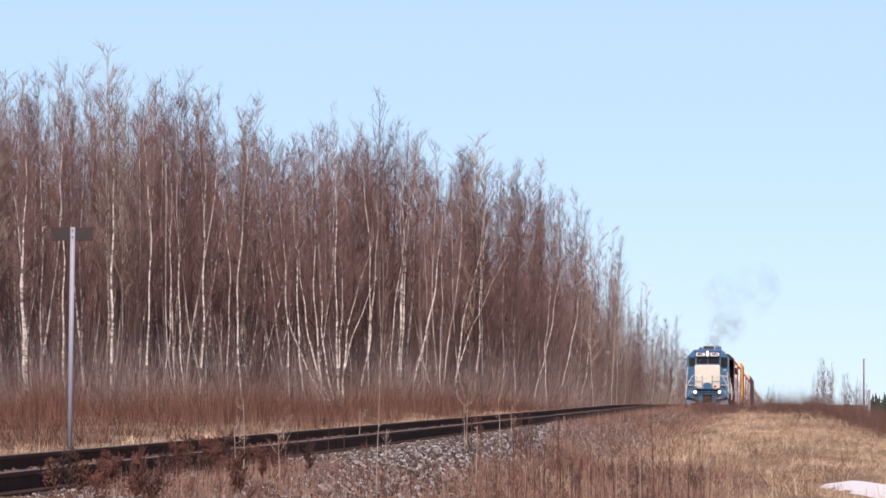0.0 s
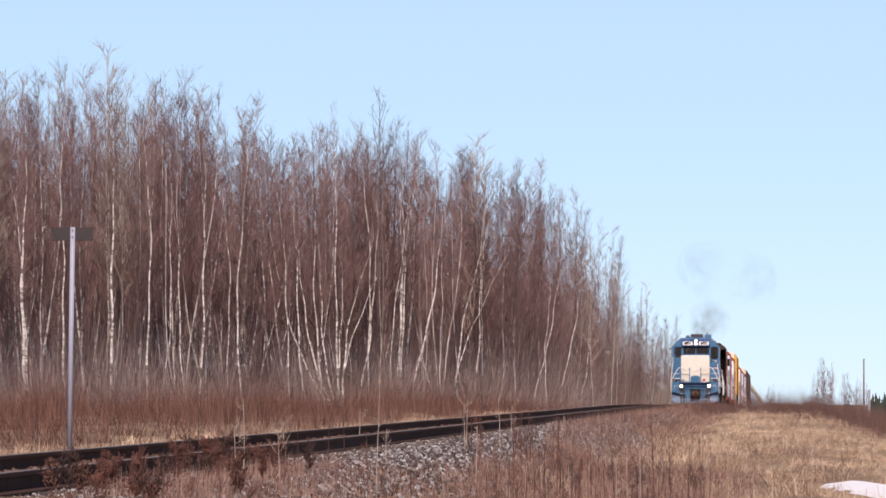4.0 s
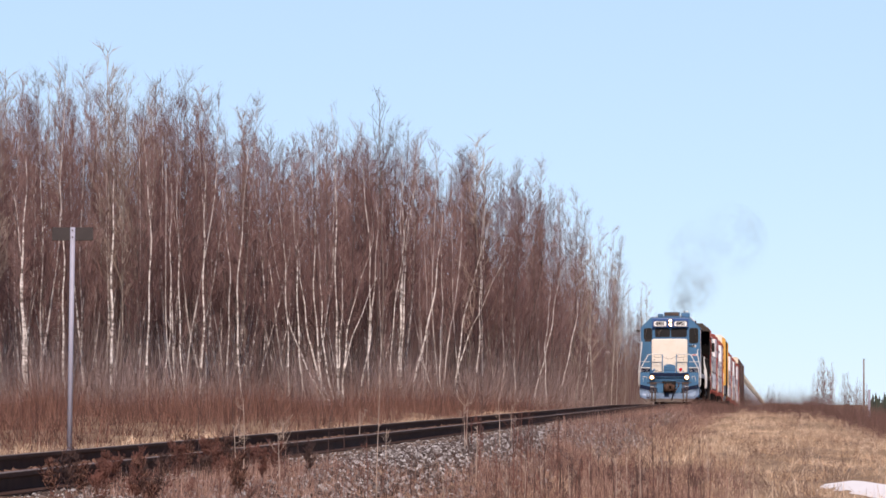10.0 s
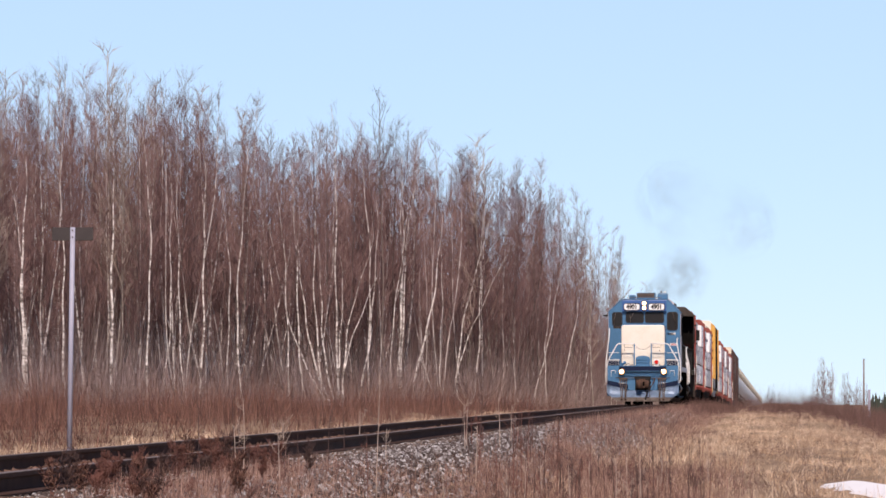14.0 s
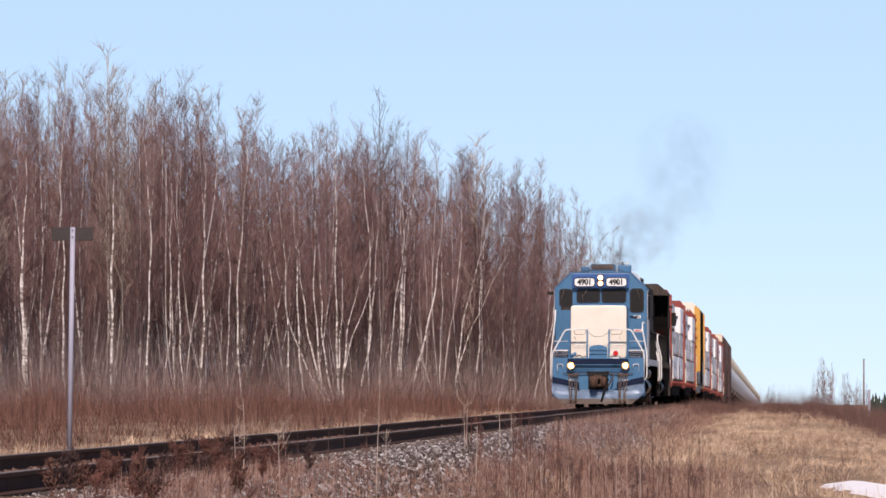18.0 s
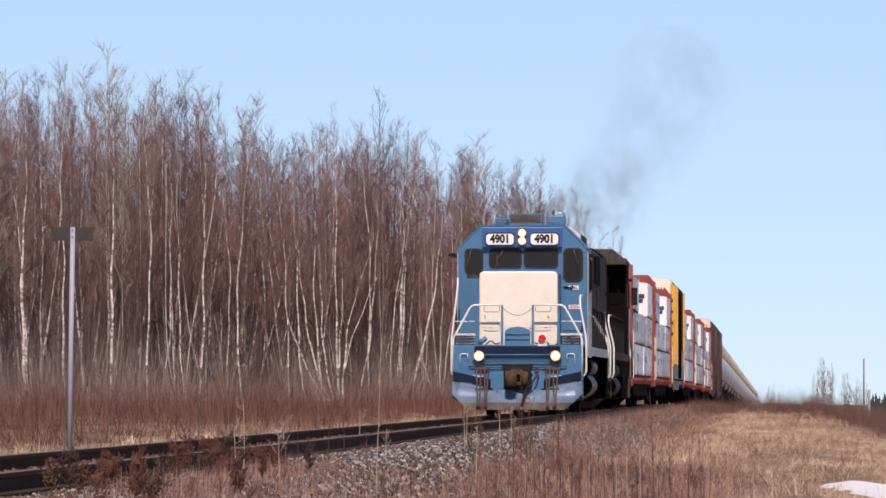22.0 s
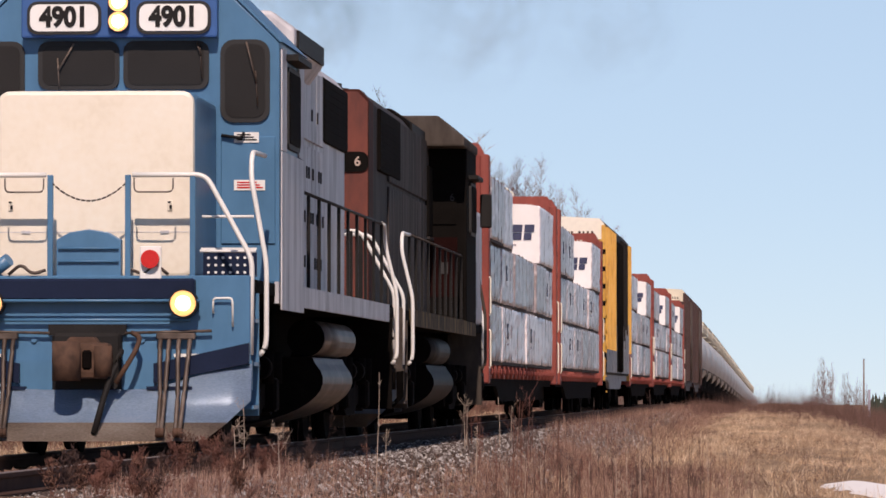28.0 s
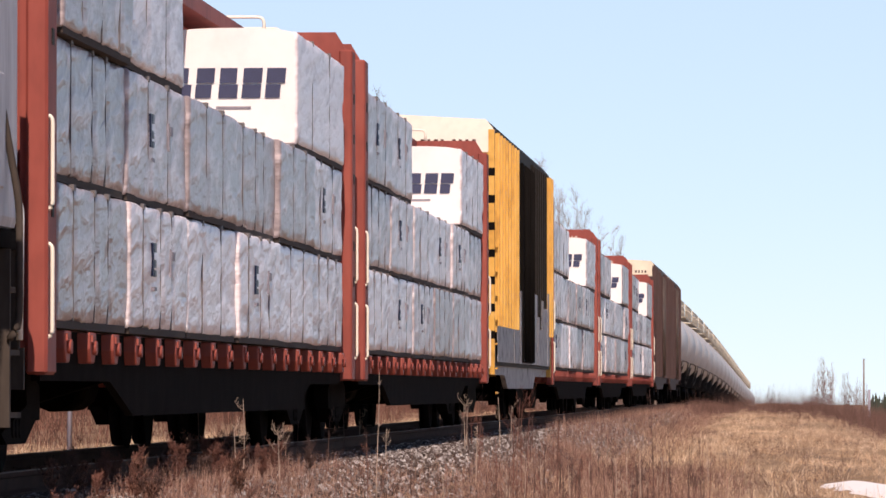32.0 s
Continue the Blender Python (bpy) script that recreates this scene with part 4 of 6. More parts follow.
def pack_mesh(seed, w=1.34, l=3.73, h=0.95):
    """A wrapped pack of boards: a box with sagging film, vertical folds and a gathered hem."""
    if (seed, l, h) in PACKS:
        return PACKS[seed, l, h]
    bm = bmesh.new()
    bmesh.ops.create_cube(bm, size=1)
    bmesh.ops.scale(bm, vec=(w, l, h), verts=bm.verts)
    bmesh.ops.bevel(bm, geom=bm.edges[:], offset=0.02, segments=1, affect="EDGES", profile=0.6)
    long_e = [e for e in bm.edges if abs((e.verts[0].co - e.verts[1].co).y) > l * 0.8]
    bmesh.ops.subdivide_edges(bm, edges=long_e, cuts=40, use_grid_fill=True)
    tall_e = [e for e in bm.edges if abs((e.verts[0].co - e.verts[1].co).z) > h * 0.8]
    bmesh.ops.subdivide_edges(bm, edges=tall_e, cuts=11, use_grid_fill=True)
    for v in bm.verts:
        c = v.co
        s = 1 if c.x > 0 else -1
        if abs(c.x) > w / 2 - 0.04:
            low = 0.5 - c.z / h
            fold = 0.8 * noise.noise((c.y * 0.45 + seed * 5, c.z * 2.4 - c.y * 0.25, seed)) + 0.6 * noise.noise((c.y * 0.8 + seed * 9, c.z * 5.5 - c.y * 0.7, seed + 4)) - 1.1 * abs(noise.noise((c.y * 0.4 + seed * 3, c.z * 3.4 + c.y * 0.5, seed + 7)))
            c.x += s * fold * (0.012 + 0.006 * low)
            for k, py in enumerate(strap_places(seed, l)):
                # strap lines press in, with a loose fold of film beside each
                c.x -= s * 0.005 * math.exp(-((c.y - py) / 0.05) ** 2)
                c.x += s * 0.014 * math.exp(-((c.y - py - 0.16) / 0.10) ** 2) * (0.6 + noise.noise((c.z * 3, py, seed)))
            panel = 0.5 * noise.noise((c.y * 1.1, seed * 2.3, 3.0))
            c.z += 0.075 * max(0, low - 0.9) * 10 * max(0.0, panel + 0.35 * noise.noise((c.y * 6, 3, seed)))
            c.z -= 0.035 * max(0, -low + 0.08) * 10 * max(0.0, noise.noise((c.y * 2.2, 8, seed)))
        else:
            c.y += 0.012 * noise.noise((c.x * 4, c.z * 3, seed + 2)) * (1 if c.y > 0 else -1)
    me = bpy.data.meshes.new("lumber_pack")
    bm.to_mesh(me)
    bm.free()
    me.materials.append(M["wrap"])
    me.polygons.foreach_set("use_smooth", [True] * len(me.polygons))
    PACKS[seed, l, h] = me
    return me


STRAP = []


def strap_mesh():
    if not STRAP:
        bm = box(-0.03, 0.004, -0.007, 0.007, -0.46, 0.470)
        add_box(bm, -0.10, 0.012, -0.05, 0.05, 0.440, 0.484)
        me = bpy.data.meshes.new("strap")
        bm.to_mesh(me)
        bm.free()
        me.materials.append(M["strap"])
        STRAP.append(me)
    return STRAP[0]


LOADS = []      # every pack, with its car and its place on it


def load_pack(car, x, y, z, seed, marks, l=3.73, h=0.95):
    p = new("lumber_pack", pack_mesh(seed, l=l, h=h))
    e, foot = -l / 2, -h / 2
    tagged(p, "white plastic-wrapped lumber pack strapped on the flat car", "lumber pack", "wrapped lumber packs")
    if marks == "end":
        # plain slanted blocks stand for the printed mark on the end
        a = -0.60
        for up_w, low_w in ((0.15, 0.19), (0.18, 0.16), (0.17, 0.19), (0.19, 0.19), (0.19, 0.15)):
            for z0, z1, wd in ((0.05, 0.20, up_w), (-0.10, 0.034, low_w)):
                k = 0.1 * (z0 + 0.10)
                part("printed_block", prism([(a + k, z0), (a + k + wd, z0), (a + k + wd + 0.0125, z1), (a + k + 0.0125, z1)], "y", e - 0.029, e - 0.013), M["ink"], p, "dark blue printed block")
            a += 0.235
        part("printed_line", box(-0.15, 0.2, e - 0.025, e - 0.013, -0.21, -0.185), M["faintink"], p, "faint printed line")
        crown = [(0.64 * math.cos(math.pi * k / 10), -foot - 0.035 + 0.075 * math.sin(math.pi * k / 10) ** 0.7) for k in range(11)]
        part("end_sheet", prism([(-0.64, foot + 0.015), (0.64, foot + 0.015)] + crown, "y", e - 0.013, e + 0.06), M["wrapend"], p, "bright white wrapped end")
    elif marks == "side":
        s = 1 if x > 0 else -1
        for i, (a, wd, z0, z1) in enumerate(((-0.55, 0.05, -0.06, 0.20), (-0.47, 0.13, 0.13, 0.20), (-0.47, 0.11, 0.01, 0.07), (-0.47, 0.13, -0.06, -0.01), (0.62, 0.05, -0.04, 0.18), (0.72, 0.16, 0.09, 0.16), (-0.50, 0.18, -0.17, -0.14))):
            part("printed_bar", box(min(s * 0.655, s * 0.684), max(s * 0.655, s * 0.684), a, a + wd, z0, z1), M["navy"] if i < 4 else M["faintink"], p, "dark printed bar")
    part("dunnage", box(-0.655, 0.655, e + 0.045, -e - 0.045, foot - 0.04, foot + 0.015), M["wood"], p, "dark bearers under the pack")
    if x > 0:
        for py in strap_places(seed, l):
            st = new("strap", strap_mesh())
            st.parent = p
            st.location = (0.665, py, 0)
            st.scale = (1, 1, h / 0.95)
    jut = random.Random(round(x * 7 + y * 13 + z * 29 + seed)).uniform(-0.035, 0.03)
    LOADS.append((p, car, (x + jut * (1 if x > 0 else -1), y, z)))


def load_lumber(car, seed):
    r = random.Random(seed)
    for s in (1, -1):
        for tier in range(3):
            for i in range(6):
                if tier == 2 and i in (2, 3, 4):
                    continue
                first = tier == 2 and i == 5      # one longer, taller pack behind the gap
                high = 1.13 if first else (1.02 if tier == 2 else 0.95)
                load_pack(car, s * 0.86, 1.42 + 1.85 + 3.76 * i - (0.835 if first else 0), 1.02 + 0.04 + high / 2 + tier * 1.0, r.choice([1, 2, 3, 4, 5, 6]),
                          "end" if first else ("side" if r.random() < 0.4 else ""), 5.4 if first else 3.73, high)


def box_car(body, sidem, top, length, height, label):
    car = tagged(empty("box_car"), label, "freight car", "box cars of the train")
    L0, L1, W = 0.75, length - 0.75, 1.54
    bm = prism([(-W, 1.0), (W, 1.0), (W, height - 0.22), (W - 0.12, height - 0.08), (0.0, height), (-W + 0.12, height - 0.08), (-W, height - 0.22)], "y", L0 + 0.1, L1 - 0.1)
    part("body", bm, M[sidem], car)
    for y, d in ((L0, 1), (L1, -1)):
        bm = prism([(-W, 0.85), (W, 0.85), (W, height - 0.62), (-W, height - 0.62)], "y", y + d * 0.02, y + d * 0.10)
        n = 7
        for i in range(n):
            z = 1.15 + i * (height - 2.0) / n
            if sidem == "blackside":
                zt = z + (height - 2.0) / n * 0.64
                part("end_slot", box(W - 0.42, W + 0.034, min(y - d * 0.064, y + d * 0.03), max(y - d * 0.064, y + d * 0.03), zt, zt + 0.13), M["deepsoot"], car, "dark gap in the corner post")
            part("end_rib", box(-W + 0.16, W - 0.16, min(y - d * 0.05, y + d * 0.03), max(y - d * 0.05, y + d * 0.03), z, z + (height - 2.0) / n * 0.62, 0.02), M[body], car)
        for s in (-1, 1):
            part("corner_post", box(s * W - 0.07, s * W + 0.03, min(y - d * 0.06, y + d * 0.12), max(y - d * 0.06, y + d * 0.12), 0.85, height - 0.25), M[body], car)
        part("end_wall", bm, M[body], car)
        part("end_panel", prism([(-W, height - 0.62), (W, height - 0.62), (W, height - 0.22), (W - .12, height - .08), (0, height), (-W + .12, height - .08), (-W, height - .22)], "y", y, y + d * 0.1), M[top], car)
        for i, wd in enumerate((0.06, 0.05, 0.07, 0.05, 0.06, 0.05, 0.05, 0.06)):
            x = 0.35 + 0.11 * i + (0.08 if i > 3 else 0)
            part("letter_bar", box(x, x + wd, min(y - d * 0.006, y + d * .01), max(y - d * 0.006, y + d * .01), height - 0.50, height - 0.41), M["brown"], car, "brown painted lettering, unreadable")
        bm = bmesh.new()
        for z in (0.9, 1.35, 1.8, 2.25):
            add_tube(bm, [(W - 0.55, y - d * 0.10, z), (W - 0.08, y - d * 0.10, z)], 0.015, 5)
        part("end_ladder", bm, M[body], car)
        coupler(0 if d > 0 else length, car, d)
        part("crossover", box(-0.9, 0.9, min(y, y - d * 0.35), max(y, y - d * 0.35), 1.02, 1.06), M["steel"], car)
    for s in (-1, 1):
        n = 22
        for i in range(n + 1):
            y = L0 + 0.3 + (L1 - L0 - 0.6) * i / n
            mid = (L0 + L1) / 2
            if abs(y - mid) < 1.9:
                continue
            clean = sidem == "blackside" and (y < L0 + 6.7 or y > L1 - 1.4)
            deep = 0.10 if clean else 0.05
            part("side_rib", box(min(s * W, s * (W + deep)), max(s * W, s * (W + deep)), y - 0.06, y + 0.06, 1.65 if clean else 1.05, height - 0.3), M["yellow"] if clean else M[sidem], car)
        for k in (0, 1):
            y0 = (L0 + L1) / 2 - 1.85 + 1.86 * k
            bm = box(min(s * (W + .01), s * (W + .09)), max(s * (W + .01), s * (W + .09)), y0, y0 + 1.83, 1.08, height - 0.45, 0.02)
            door = part("sliding_door", bm, M["deepsoot"] if sidem == "blackside" else M[sidem], car, "near-black sliding door" if sidem == "blackside" else "")
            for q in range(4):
                part("lock_rod", tube([(s * (W + .11), y0 + .25 + .42 * q, 1.1), (s * (W + .11), y0 + .25 + .42 * q, height - .5)], 0.018, 5), M["deepsoot"] if sidem == "blackside" else M["steel"], door)
        if sidem == "blackside":
            rr = random.Random(3 + s)
            yy = L0 + 0.35
            while yy < L1 - 1.2:
                wd = rr.uniform(0.5, 1.3)
                part("paint_patch", box(min(s * (W + .052), s * (W + .06)), max(s * (W + .052), s * (W + .06)), yy, yy + wd, 1.06, 1.6 + rr.uniform(0, 0.9)), M["greypatch"], car, "grey paint patch with dark marks")
                yy += wd + rr.choice([0.0, 0.004, 0.25])
        if sidem == "blackside":
            for i, ya in enumerate([L0 + 0.14 + 1.28 * k for k in range(5)] + [L1 - 1.4]):
                part("side_panel", box(min(s * (W + .002), s * (W + .056)), max(s * (W + .002), s * (W + .056)), ya, ya + (1.24, 0.86, 1.02, 0.70, 0.5, 1.2)[i], 1.55 + 0.32 * (i % 3), height - 0.36 - 0.2 * (i % 2)), M["yellow"], car, "clean yellow side panel")
        part("side_sill", prism([(L0, 1.05), (L1, 1.05), (L1, 0.85), (L1 - 4.5, 0.85), (L1 - 5.5, 0.62), (L0 + 5.5, 0.62), (L0 + 4.5, 0.85), (L0, 0.85)], "x", s * 1.44 - 0.04, s * 1.44 + 0.04), M["greypatch"] if sidem == "blackside" else M[sidem], car)
        bm = bmesh.new()
        for q in range(7):
            add_tube(bm, [(s * (W + 0.05), L0 + .05, 0.55 + 0.4 * q), (s * (W + 0.05), L0 + .5, 0.55 + 0.4 * q)], 0.018, 5)
        part("side_ladder", bm, M[body], car)
    for y in (2.9, length - 2.9):
        freight_truck(y, car)
    part("underframe", box(-0.35, 0.35, 0.8, length - 0.8, 0.62, 1.0), M["shadegrime"], car)
    return car, length


def tank_car():
    LEN = 18.0
    car = tagged(empty("tank_car"), "pale grey tank car with tan top walkway", "freight car", "tank cars of the train")
    bm = bmesh.new()
    R, zc = 1.56, 2.80
    prof = [(0.95, 0.0), (1.0, 0.7), (1.15, 1.1), (1.4, 1.38), (1.75, R), (LEN - 1.75, R), (LEN - 1.4, 1.38), (LEN - 1.15, 1.1), (LEN - 1.0, 0.7), (LEN - 0.95, 0.0)]
    rings = []
    for y, r in prof:
        rings.append([bm.verts.new((r * math.sin(a * math.pi / 14), y, zc + r * math.cos(a * math.pi / 14))) for a in range(28)])
    for a, b in zip(rings, rings[1:]):
        for j in range(28):
            f = bm.faces.new((a[j], a[(j + 1) % 28], b[(j + 1) % 28], b[j]))
            f.smooth = True
    part("tank", bm, M["tank"], car)
    bm = box(-0.97, 0.97, 1.6, LEN - 1.6, 4.36, 4.41)
    part("walkway", bm, M["tanwalk"], car)
    bm = bmesh.new()
    for s in (-1, 1):
        for z in (4.72, 5.02):
            add_tube(bm, [(s * 0.95, 1.6, z), (s * 0.95, LEN - 1.6, z)], 0.025, 4)
        for k in range(9):
            y = 1.6 + (LEN - 3.2) / 8 * k
            add_tube(bm, [(s * 0.95, y, 4.3), (s * 0.95, y, 5.02)], 0.025, 4)
    part("railing", bm, M["tanwalk"], car)
    part("dome", disc((0, LEN / 2, 4.1), 0.55, 0.55, "z", 16), M["tank"], car)
    bm = bmesh.new()
    for s in (-1, 1):
        add_tube(bm, [(s * 1.45, 1.2, 1.35), (s * 1.56, 2.6, 1.9), (s * 1.56, LEN - 2.6, 1.9), (s * 1.45, LEN - 1.2, 1.35)], 0.025, 4)
    part("hand_rail", bm, M["black"], car)
    for y, d in ((0.75, 1), (LEN - 0.75, -1)):
        bm = box(-0.4, 0.4, min(y, y + d * 2.85), max(y, y + d * 2.85), 0.72, 1.2)
        add_box(bm, -1.4, 1.4, min(y, y + d * 0.5), max(y, y + d * 0.5), 0.95, 1.05)
        add_prism(bm, [(-1.25, 1.9), (-1.0, 1.0), (1.0, 1.0), (1.25, 1.9), (0.6, 1.35), (-0.6, 1.35)], "y", y + d * 1.7, y + d * 2.2)
        part("stub_sill", bm, M["black"], car)
    bm = bmesh.new()
    for q in range(6):
        for s in (-1, 1):
            add_tube(bm, [(s * 1.4, 1.05, 0.6 + q * .35), (s * 1.4, 1.5, 0.6 + q * .35)], 0.02, 4)
    part("end_ladder", bm, M["black"], car)
    for y in (2.6, LEN - 2.6):
        freight_truck(y, car)
    for y, back in ((0.0, 1), (LEN, -1)):
        coupler(y, car, back)
    return car, LEN


def loco_truck(yc, parent, axles=(-1.37, 1.37)):
    """A two-axle locomotive truck."""
    sets = []
    for s in (-1, 1):
        bm = prism([(yc - 2.0, 0.42), (yc - 2.0, 0.72), (yc - 1.7, 0.92), (yc - 0.9, 0.86), (yc - 0.5, 0.62), (yc + 0.5, 0.62), (yc + 0.9, 0.86), (yc + 1.7, 0.92),
                    (yc + 2.0, 0.72), (yc + 2.0, 0.42), (yc + 1.8, 0.34), (yc + 1.0, 0.44), (yc + 0.6, 0.30), (yc - 0.6, 0.30), (yc - 1.0, 0.44), (yc - 1.8, 0.34)],
                   "x", s * 1.12 - 0.09, s * 1.12 + 0.09)
        part("side_frame", bm, M["shadegrime"], parent)
        for a in axles:
            part("journal_box", box(s * 1.20 - 0.12, s * 1.20 + 0.12, yc + a - 0.18, yc + a + 0.18, 0.38, 0.72, 0.03), M["shadegrime"], parent)
            for k in (-0.42, 0.42):
                part("spring", disc((s * 1.24, yc + a + k, 0.66), 0.085, 0.32, "z", 10), M["shadegrime"], parent)
            part("brake_cylinder", disc((s * 1.22 - 0.02, yc + a * 0.42, 0.82), 0.12, 0.3, "y", 12), M["shadegrime"], parent)
    for a in axles:
        sets.append(wheelset(yc + a, parent, 0.508))
    return sets


def text_mesh(body, size, material, name, parent, m, bold=0.012):
    c = bpy.data.curves.new(name, "FONT")
    c.body, c.size, c.align_x, c.align_y, c.extrude, c.offset = body, size, "CENTER", "CENTER", 0.004, bold
    tmp = new(name, c)
    dg = bpy.context.evaluated_depsgraph_get()
    me = bpy.data.meshes.new_from_object(tmp.evaluated_get(dg))
    bpy.data.objects.remove(tmp)
    bpy.data.curves.remove(c)
    me.materials.clear()
    me.materials.append(material)
    o = new(name, me)
    o.parent = parent
    o.matrix_basis = m
    return o


def round_rect(x0, x1, z0, z1, r, n=4):
    pts = []
    for cx, cz, a0 in ((x1 - r, z1 - r, 0), (x0 + r, z1 - r, 90), (x0 + r, z0 + r, 180), (x1 - r, z0 + r, 270)):
        for i in range(n + 1):
            a = radians(a0 + 90 * i / n)
            pts.append((cx + r * math.cos(a), cz + r * math.sin(a)))
    return pts


def pane(loco, x0, x1, z0, z1, y, r=0.07, wiper=None):
    """A window in a wall that faces forward: rubber surround, glass, wiper."""
    w = part("window", prism(round_rect(x0 - .045, x1 + .045, z0 - .045, z1 + .045, r + .03), "y", y - 0.028, y + 0.02), M["gasket"], loco, "black rubber surround")
    part("glass", prism(round_rect(x0, x1, z0, z1, r), "y", y - 0.034, y - 0.010), M["glass"], w, "dark glass")
    if wiper:
        part("wiper", add_tube(tube([(wiper[0], y - 0.06, wiper[1]), (wiper[2], y - 0.06, wiper[3])], 0.011, 5), [(wiper[2] - .01, y - .055, wiper[3] + .12), (wiper[2] + .01, y - .055, wiper[3] - .22)], 0.008, 4), M["steel"], w, "bare metal wiper")


def hood_doors(loco, y0, y1, z0, z1, x, material, n, latches, label=""):
    """Access doors along both sides of the long hood, with latches and hinges."""
    d = (y1 - y0) / n
    for s in (-1, 1):
        for i in range(n):
            a = y0 + d * i
            bm = box(min(s * x, s * (x + .03)), max(s * x, s * (x + .03)), a + 0.02, a + d - 0.02, z0, z1, 0.008)
            door = part("hood_door", bm, material, loco, label)
            if not latches:
                continue
            part("seam", box(min(s * x, s * (x + .012)), max(s * x, s * (x + .012)), a - 0.018, a + 0.018, z0, z1), M["black"], door, "dark gap beside the door")
            for k, z in enumerate((z0 + 0.3, (z0 + z1) / 2, z1 - 0.3)[:3 if z1 - z0 > 1 else 1]):
                off = 0.06 if (i + k) % 3 else 0.30
                part("latch", box(min(s * (x + .028), s * (x + .045)), max(s * (x + .028), s * (x + .045)), a + off, a + off + 0.06, z - 0.065, z + 0.065), M["black"], door)


def walkway_rail(loco, y0, y1, x, z, n, material, posts):
    for s in (-1, 1):
        part("walkway_rail", tube([(s * x, y0, z + 1.0), (s * x, y1, z + 1.0)], 0.018, 6), material, loco)
        for i in range(n + 1):
            y = y0 + (y1 - y0) * i / n
            part("rail_post", box(s * x - 0.018, s * x + 0.018, y - 0.022, y + 0.022, z - 0.15, z + 1.0), posts, loco)


def locomotive(front):
    """A four-axle road switcher. front: cab leading, blue and cream; else hood leading, black and orange-red."""
    LEN = 18.7 if front else 18.5
    name = "locomotive"
    if front:
        loco = tagged(empty(name), "blue and cream diesel locomotive with lit headlights on the track", "locomotive", "locomotives of the train")
        body, hoodm, railm, sillm = M["blue"], M["hood"], M["black"], M["hood"]
    else:
        loco = tagged(empty(name), "sooty black and orange-red diesel locomotive coupled behind", "locomotive", "locomotives of the train")
        # the cab's colour carries the shade of its roof
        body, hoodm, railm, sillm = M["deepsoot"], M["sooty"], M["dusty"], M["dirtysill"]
    Z = 1.62

    def F(y):
        """The second engine runs the other way round."""
        return y if front else LEN - y

    def by(*v):
        return sorted(F(a) for a in v)

    HX = 0.97
    HT = 4.40 if front else 4.48       # top of the long hood
    # frame, walkways, sills
    y0, y1 = by(0.75, LEN - 0.75)
    part("frame", add_box(box(-0.5, 0.5, y0, y1, 0.85, 1.5), -1.50, 1.50, y0, y1, 1.50, Z), M["shadegrime"], loco)
    for s in (-1, 1):
        a, b = by(3.0, LEN - 1.9)
        part("side_sill", box(s * 1.515 - 0.02, s * 1.515 + 0.02, a, b, 1.43, Z + 0.02), sillm, loco)
    # cab
    c0, c1 = 3.05, 5.35
    prof = [(-1.54, Z), (1.54, Z), (1.54, 3.98), (0.98, 4.50), (-0.98, 4.50), (-1.54, 3.98)] if front else [(-1.54, Z), (1.54, Z), (1.54, 4.26), (-1.54, 4.26)]
    a, b = by(c0, c1)
    cab = part("cab", prism(prof, "y", a, b, 0.03), body, loco)
    if front:
        part("cab_roof", prism([(-1.575, 3.95), (-1.545, 3.95), (-0.985, 4.505), (0.985, 4.505), (1.545, 3.95), (1.575, 3.95), (1.0, 4.53), (-1.0, 4.53)], "y", c0 - 0.02, c1 + 0.25), body, loco)
    else:
        part("cab_roof", prism([(-1.56, 4.24), (1.56, 4.24), (1.56, 4.36), (1.16, 4.70), (-1.16, 4.70), (-1.56, 4.36)], "y", *by(c0 - 0.10, c1 + 0.85), 0.03), M["dusty"], loco, "brown dusty roof with a deep brow")
    for s in (-1, 1):
        a, b = by(c0 + 0.55, c0 + 1.75)
        w = part("side_window", prism(round_rect(a, b, 2.95, 3.75, 0.08), "x", s * 1.545 - 0.03, s * 1.545 + 0.03), M["gasket"], loco)
        part("glass", prism(round_rect(a + .05, b - .05, 3.0, 3.70, 0.06), "x", s * 1.555 - 0.03, s * 1.555 + 0.03), M["deepsoot"], w, "dark open window")
        a, b = by(c0 + 0.45, c0 + 1.85)
        part("sun_shade", prism([(a, 3.80), (b, 3.80), (b, 3.86), (a, 3.86)], "x", min(s * 1.54, s * 1.80), max(s * 1.54, s * 1.68)), M["black"], loco)
        if not front:
            part("mirror", box(s * 1.72 - 0.09, s * 1.72 + 0.09, F(c0 + 0.42) - 0.03, F(c0 + 0.42) + 0.03, 3.1, 3.62, 0.02), M["black"], loco)
        if front:
            part("cab_side", box(min(s * 1.545, s * 1.56), max(s * 1.545, s * 1.56), c0 + 0.05, c1, Z - 0.25, 2.90), M["hood"], loco, "grey-white cab side")
            part("cab_side", box(min(s * 1.545, s * 1.56), max(s * 1.545, s * 1.56), c0 + 0.05, c0 + 0.52, 2.91, 3.90), M["hood"], loco, "grey-white cab side")
            part("cab_side", box(min(s * 1.545, s * 1.56), max(s * 1.545, s * 1.56), c0 + 1.78, c1, 2.91, 3.90), M["hood"], loco, "grey-white cab side")
    # short nose
    a, b = by(1.22, c0)
